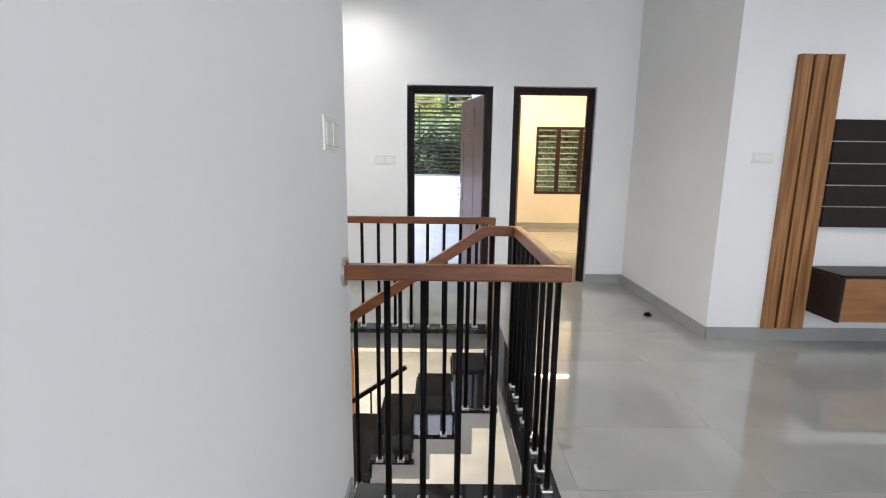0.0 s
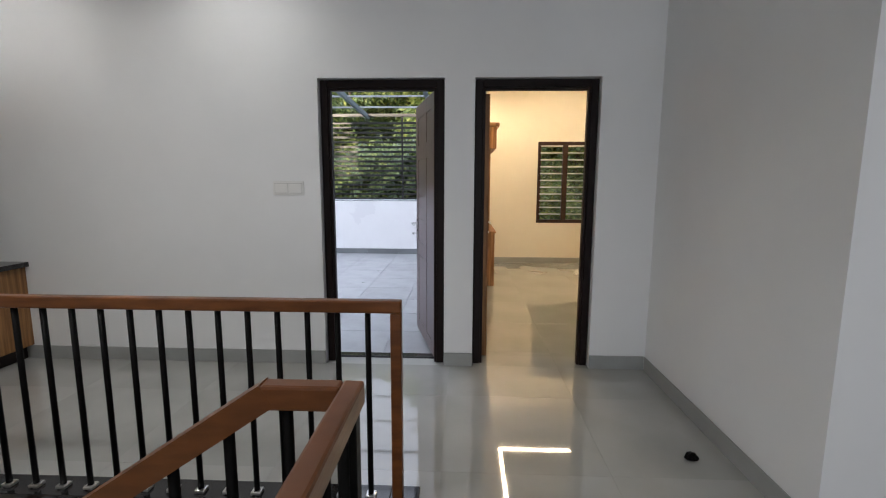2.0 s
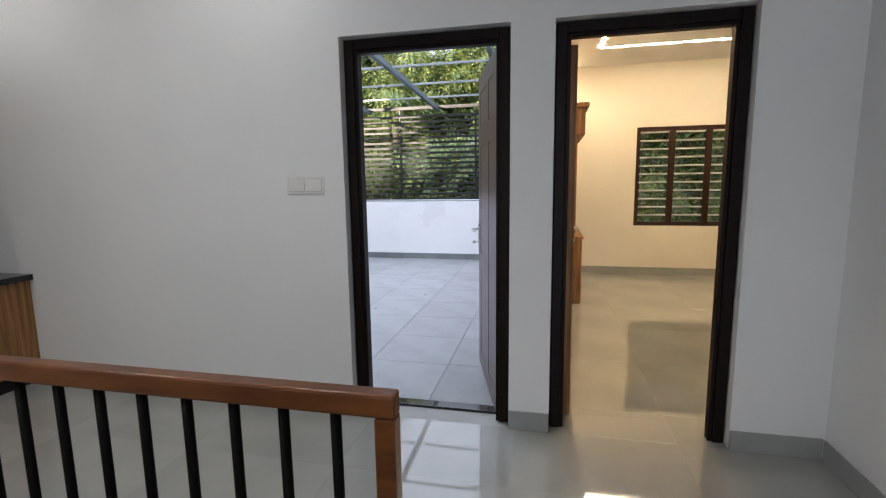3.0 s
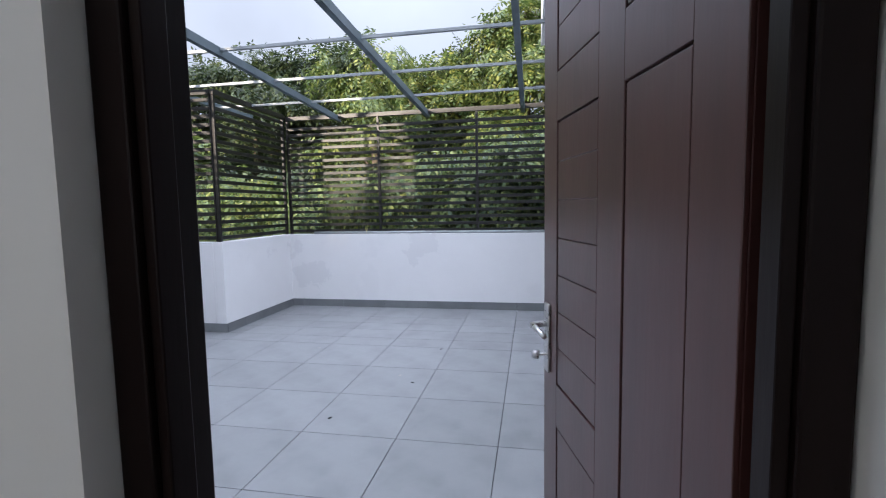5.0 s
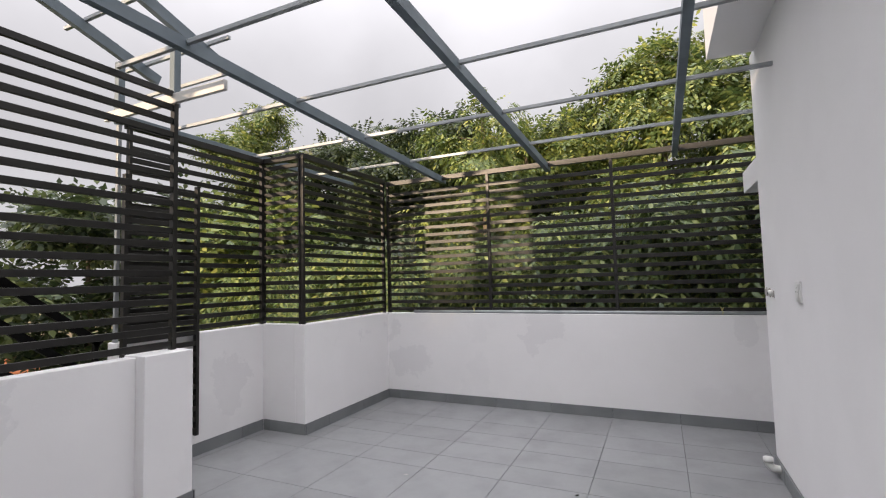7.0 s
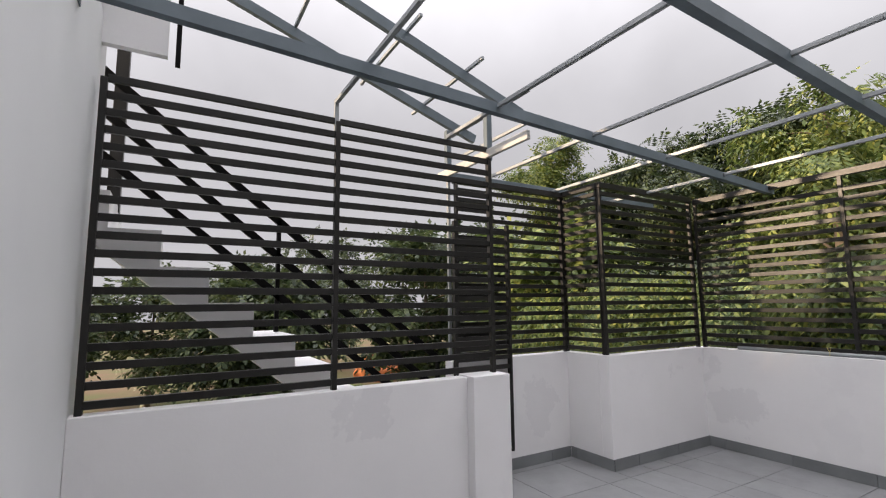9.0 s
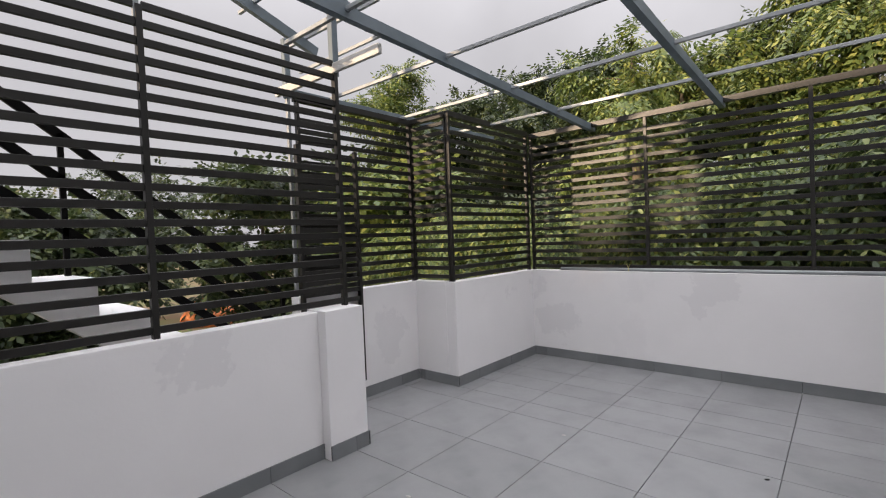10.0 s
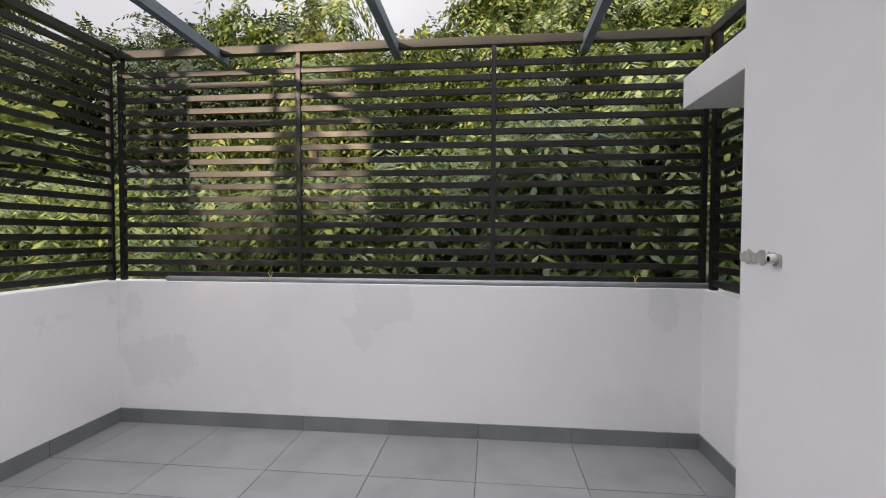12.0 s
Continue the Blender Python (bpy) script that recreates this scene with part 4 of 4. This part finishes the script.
def leaf_mesh(name, centres, outs, leaf, count, droop, mat, wide=0.42):
    """Sprays of paired leaflets: each spray bends out and down from its centre."""
    c, o = np.array(centres), unit(np.array(outs))
    N = len(c)
    down = np.array([0, 0, -1.0])
    d = unit(o * rng.uniform(0.5, 1.0, (N, 1)) + rng.normal(0, 0.35, (N, 3)) + down * droop)
    s = unit(np.cross(d, np.array([0, 0, 1.0]) + rng.normal(0, 0.25, (N, 3))))
    u = np.cross(s, d)
    L = leaf * count * 0.30 * rng.uniform(0.7, 1.25, (N, 1))
    quads = []
    for k in range(count):
        t = (k // 2 + 0.6) / (count / 2)
        side = 0.0 if k == count - 1 else (0.9 if k % 2 else -0.9)
        b = c + d * L * t + down * L * 0.25 * t * t
        ld = unit(d * (0.45 if side else 1.0) + s * side + down * (0.25 + 0.25 * rng.random((N, 1))))
        ll = leaf * rng.uniform(0.7, 1.15, (N, 1))
        w = unit(np.cross(ld, u)) * ll * wide
        mid = b + ld * ll * 0.45 - u * ll * 0.06
        quads.append(np.stack([b, mid + w * 0.5, b + ld * ll - u * ll * 0.10, mid - w * 0.5], axis=1))
    co = np.concatenate(quads).reshape(-1, 3)
    n = len(co) // 4
    me = bpy.data.meshes.new(name)
    me.vertices.add(len(co))
    me.vertices.foreach_set("co", co.ravel())
    me.loops.add(4 * n)
    me.loops.foreach_set("vertex_index", np.arange(4 * n, dtype=np.int32))
    me.polygons.add(n)
    me.polygons.foreach_set("loop_start", np.arange(0, 4 * n, 4, dtype=np.int32))
    me.update(calc_edges=True)
    me.materials.append(mat)
    return me


def tree(label, x, y, base, height, spread, mat, sprays, leaf, count=9, droop=0.35, low=0.3, group="trees round the house", wide=0.42):
    """Tapered trunk, forked limbs, and a crown of leaf sprays gathered in uneven clumps."""
    root = thing("tree", label, "tree", group, at=(x, y, base))
    bm = bmesh.new()
    lean = rng.normal(0, 0.012, 2)
    pts = [(lean[0] * height * t * t, lean[1] * height * t * t, height * 0.92 * t) for t in np.linspace(0, 1, 7)]
    add_tube(bm, pts, [0.022 * height * (1 - 0.85 * t) for t in np.linspace(0, 1, 7)], 9)
    part("trunk", bm, M_BARK, root, smooth=True)
    tips = []
    nl = 14
    for i in range(nl):
        t = low + (1 - low) * (i + rng.random()) / nl
        p0 = np.array([lean[0] * height * t * t, lean[1] * height * t * t, height * 0.92 * t])
        a = i * 2.4 + rng.uniform(-0.4, 0.4)
        reach = spread * (0.55 + 0.6 * math.sin(math.pi * min(1, max(0.08, (t - low) / (1.05 - low))))) * rng.uniform(0.65, 1.05)
        p2 = p0 + np.array([math.cos(a) * reach, math.sin(a) * reach, reach * rng.uniform(0.1, 0.6)])
        p1 = (p0 + p2) / 2 + np.array([0, 0, reach * 0.12])
        bm = bmesh.new()
        add_tube(bm, [tuple(p0), tuple(p1), tuple(p2)], [0.008 * height * (1.1 - t), 0.005 * height * (1.1 - t), 0.008], 6)
        part("limb", bm, M_BARK, root, smooth=True)
        tips += [(p2, p2 - p0), (p1 + rng.normal(0, 0.2, 3), p2 - p0), ((p1 + p2) / 2 + rng.normal(0, 0.3, 3), p2 - p0)]
    tips.append((np.array(pts[-1]), np.array([0, 0, 1.0])))
    cs, os_ = [], []
    for i in range(sprays):
        p, o = tips[int(rng.integers(len(tips)))]
        off = rng.normal(0, 1, 3) * spread * np.array([0.14, 0.14, 0.10])
        w = p + off + np.array([x, y, base])
        if -4.9 < w[0] < 6 and w[1] < 11.6 and w[1] > 0:
            continue
        cs.append(p + off)
        os_.append(off + 0.4 * o / (np.linalg.norm(o) + 1e-6))
    crown = new("crown", leaf_mesh("crown", cs, os_, leaf, count, droop, mat, wide))
    crown.parent = root
    return root


G = -3.4
for x, y, h, s, mat, n, lf_ in ((-6.3, 12.4, 5.4, 1.3, M_LEAF_A, 2000, 0.17), (-5.0, 12.3, 5.3, 1.3, M_LEAF_A, 2000, 0.16), (-3.9, 12.7, 5.3, 1.3, M_LEAF_C, 2000, 0.16),
                              (-2.75, 13.6, 8.6, 0.75, M_LEAF_A, 1500, 0.16), (-1.5, 12.7, 5.4, 1.2, M_LEAF_A, 2000, 0.18), (-0.3, 12.9, 5.9, 1.3, M_LEAF_C, 2200, 0.19), (0.9, 12.7, 6.3, 1.3, M_LEAF_C, 2200, 0.19),
                              (2.1, 12.9, 6.9, 1.5, M_LEAF_C, 2200, 0.18), (3.3, 12.5, 8.0, 1.6, M_LEAF_A, 2000, 0.19), (4.8, 12.9, 8.0, 1.7, M_LEAF_C, 1500, 0.18)):
    tree("leafy green tree with long compound leaves behind the fence", x, y, G, h, s, mat, int(n * 1.0), lf_ * 0.82, 11, 0.9, 0.10, "trees behind the fence", 0.36)
for x, y, h, s, mat in ((-12.1, 17.0, 10.5, 1.6, M_LEAF_A), (-9.7, 17.6, 9.3, 1.8, M_LEAF_B), (-7.8, 17.4, 9.4, 1.7, M_LEAF_B), (-5.7, 17.8, 9.8, 1.3, M_LEAF_B), (-4.3, 18.4, 9.3, 1.5, M_LEAF_C),
                        (-3.0, 17.2, 9.0, 1.4, M_LEAF_A), (-1.95, 17.8, 9.4, 0.6, M_LEAF_B), (0.25, 16.6, 10.3, 1.35, M_LEAF_A), (1.7, 16.4, 9.2, 1.6, M_LEAF_C), (3.6, 16.0, 9.2, 1.8, M_LEAF_A),
                        (5.8, 15.4, 9.0, 2.0, M_LEAF_C), (8.5, 14.5, 9.0, 2.0, M_LEAF_C)):
    tree("tall green tree standing above the hedge of foliage", x, y, G, h, s, mat, 3800, 0.15, 11, 0.6, 0.3)
for x, y, h, s, mat in ((-8.7, 14.2, 6.4, 1.8, M_LEAF_A), (-12.5, 17.0, 7.6, 2.6, M_LEAF_B), (-15.5, 14.0, 7.4, 2.4, M_LEAF_B), (-18.5, 9.0, 6.0, 2.2, M_LEAF_B), (-21.0, 8.0, 6.0, 2.2, M_LEAF_B),
                        (-25.0, 21.0, 8.6, 3.0, M_LEAF_B), (-27.0, 5.0, 6.4, 2.6, M_LEAF_B), (-22.0, 1.0, 5.2, 2.2, M_LEAF_B), (-32.0, 11.0, 7.6, 3.0, M_LEAF_B), (-16.0, 22.0, 8.4, 3.0, M_LEAF_B),
                        (-33.0, -3.0, 6.6, 2.8, M_LEAF_B), (-36.0, 17.0, 9.4, 3.6, M_LEAF_B), (-8.0, 22.0, 9.6, 3.0, M_LEAF_B), (2.0, 24.0, 10.5, 3.2, M_LEAF_B), (9.0, 21.0, 11.0, 3.2, M_LEAF_B)):
    tree("distant dark green tree on the slope, the southern four added to screen the sun", x, y, G, h, s, mat, 1500, 0.26, 7, 0.3, 0.26, "distant trees", 0.6)

# four unseen trees added south of the house to dapple the low sun
for x, y, h, s in ((-13.0, -26.0, 10.9, 3.6), (-17.0, -27.0, 10.6, 3.8), (-9.0, -28.0, 11.0, 3.6), (-21.0, -24.0, 10.0, 3.6)):
    tree("distant dark green tree on the slope, the southern four added to screen the sun", x, y, G, h, s, M_LEAF_B, 5200, 0.6, 7, 0.2, 0.1, "distant trees", 0.7)

# undergrowth: broad leaves close behind the walls and over the slope
cs, os_ = [], []
for i in range(7000):
    cs.append(np.array([rng.uniform(-9, 7), 13.2 + abs(rng.normal(0, 1.0)), rng.uniform(G + 1.5, 2.3)]))
    os_.append(np.array([rng.normal(0, 0.6), -1.0, 0.7]))
# dark leaf colour here paints the shaded depth behind the near trees
shr = new("undergrowth", leaf_mesh("undergrowth", cs, os_, 0.15, 11, 0.9, M_LEAF_B, 0.4))
tagged(shr, "dense undergrowth behind the parapet, its green darkened to stand for shade", "shrubs", "", "stuff")
cs, os_ = [], []
for i in range(3200):
    cs.append(np.array([rng.uniform(-2.2, 6), 12.1 + abs(rng.normal(0, 0.6)), rng.uniform(G + 2.5, 2.0)]))
    os_.append(np.array([rng.normal(0, 0.6), -1.0, 0.7]))
shf = new("shrubs", leaf_mesh("shrubs", cs, os_, 0.13, 11, 0.9, M_LEAF_C, 0.38))
tagged(shf, "mid green drooping shrubs close behind the slat fence", "shrubs", "", "stuff")
cs, os_ = [], []
for i in range(2600):
    cs.append(np.array([rng.uniform(-22, -5.0), rng.uniform(-2, 20), G + abs(rng.normal(0, 0.35))]))
    os_.append(np.array([rng.normal(), rng.normal(), 1.4]))
gr = new("ground_plants", leaf_mesh("ground_plants", cs, os_, 0.5, 4, -0.3, M_LEAF_A))
tagged(gr, "bright green broad-leaved plants covering the slope", "plants", "", "stuff")

tarp = thing("tarpaulin_heap", "orange tarpaulin thrown over a heap on the slope", "tarpaulin", at=(-30.0, 18.0, G))
bm = bmesh.new()
bmesh.ops.create_icosphere(bm, subdivisions=4, radius=1.0)
for v in bm.verts:
    v.co = Vector((v.co.x * 1.4, v.co.y * 1.5, max(v.co.z, -0.3) * 1.2 + 0.36)) * (1 + 0.22 * noise.noise(v.co * 2.5))
part("sheet", bm, M_TARP, tarp, smooth=True)

# ---- tiles, last ----
T = 0.6025
tile_me = mesh_of("tile", boxes((0.002, T - 0.002, 0.002, T - 0.002, 0, 0.012), bevel=0.001), M_TILE)
x_first, y_first = -1.703 - T * 4, 10.115 - T * 9
terrace = bpy.data.objects["terrace_slab"]


def clipped_tile(x0, x1, y0, y1):
    return part("tile", boxes((x0 + 0.002, x1 - 0.002, y0 + 0.002, y1 - 0.002, ZT - 0.012, ZT), bevel=0.001), M_TILE, terrace)


REGIONS = [(-3.6, 0.69, YO, 9.18), (-3.08, 0.69, 9.18, 9.8), (-3.08, 0.905, 9.8, 10.675)]
for i in range(12):
    for j in range(12):
        x0, y0 = x_first + i * T, y_first + j * T
        if j == 0:
            y0 = y_first
        for rx0, rx1, ry0, ry1 in REGIONS:
            a, b, c, d = max(x0, rx0), min(x0 + T, rx1), max(y0, ry0), min(y0 + T, ry1)
            if b - a > 0.01 and d - c > 0.01:
                if b - a > T - 1e-3 and d - c > T - 1e-3:
                    place("tile", tile_me, terrace, Matrix.Translation((x0, y0, ZT - 0.012)))
                else:
                    clipped_tile(a, b, c, d)

# skirting tiles of the terrace
runs = [("y", 10.675, -1, -3.08, 0.905), ("x", -3.08, 1, 9.18, 10.663), ("y", 9.18, -1, -3.588, -3.068), ("x", -3.6, 1, 7.8, 9.168),
        ("x", -2.9, 1, YO, 7.50), ("x", -2.82, 1, 7.50, 7.82), ("x", 0.69, -1, YO, 9.8), ("x", 0.905, -1, 9.8, 10.663), ("y", 7.82, 1, -3.02, -2.808), ("y", YO, 1, -2.888, -0.27)]
sk_root = tagged(new("baseboard_terrace"), "grey tile skirting round the terrace walls", "skirting", "", "structure")
for ax, c, sgn, a, b in runs:
    n = int((b - a) / T) + 1
    ph = ((-1.703 - a) % T) if ax == "y" else ((10.115 - a) % T)
    cuts = [a] + [a + ph + k * T for k in range(n + 1) if 0.02 < a + ph + k * T - a < b - a - 0.02] + [b]
    s0, s1 = sorted((c, c + sgn * 0.003))
    part("mortar", boxes((a, b, s0, s1, ZT, ZT + 0.097) if ax == "y" else (s0, s1, a, b, ZT, ZT + 0.097)), M_GROUT, sk_root)
    for p, q in zip(cuts, cuts[1:]):
        t0, t1 = sorted((c + sgn * 0.003, c + sgn * 0.012 + sgn * random.uniform(0, 0.0015)))
        sp = (p + 0.0018, q - 0.0018, t0, t1, ZT, ZT + 0.1) if ax == "y" else (t0, t1, p + 0.0018, q - 0.0018, ZT, ZT + 0.1)
        part("skirting_tile", boxes(sp, bevel=0.001), M_TSKIRT, sk_root)

# polished tiles of the hall and the bedroom, each laid a hair out of level
FT = 0.8


def lay_floor(parent, regions, ox, oy):
    for rx0, rx1, ry0, ry1 in regions:
        i0, i1 = math.floor((rx0 - ox) / FT), math.ceil((rx1 - ox) / FT)
        j0, j1 = math.floor((ry0 - oy) / FT), math.ceil((ry1 - oy) / FT)
        for i in range(i0, i1):
            for j in range(j0, j1):
                a, b = max(ox + i * FT, rx0), min(ox + (i + 1) * FT, rx1)
                c, d = max(oy + j * FT, ry0), min(oy + (j + 1) * FT, ry1)
                if b - a < 0.01 or d - c < 0.01:
                    continue
                w, h = (b - a) / 2 - 0.0003, (d - c) / 2 - 0.0003
                tile = part("floor_tile", boxes((-w, w, -h, h, -0.0055, 0)), M_FLOOR, parent)
                tile.matrix_basis = pose((a + b) / 2, (c + d) / 2, 0, random.uniform(-0.05, 0.05), random.uniform(-0.05, 0.05), 0)


lay_floor(bpy.data.objects["floor"], [(-0.24, 6.0, -3.0, HY0), (-2.87, HX0, HY0, HY1), (HX1, 6.0, HY0, 3.342), (HX1, 2.095, 3.342, HY1), (-2.87, 2.095, HY1, YW), (0.83, 1.69, YW, YO)], 0.66, -0.28)
lay_floor(bpy.data.objects["floor_bedroom"], [(0.894, 4.8, YO, 9.568)], 0.66, -0.28)
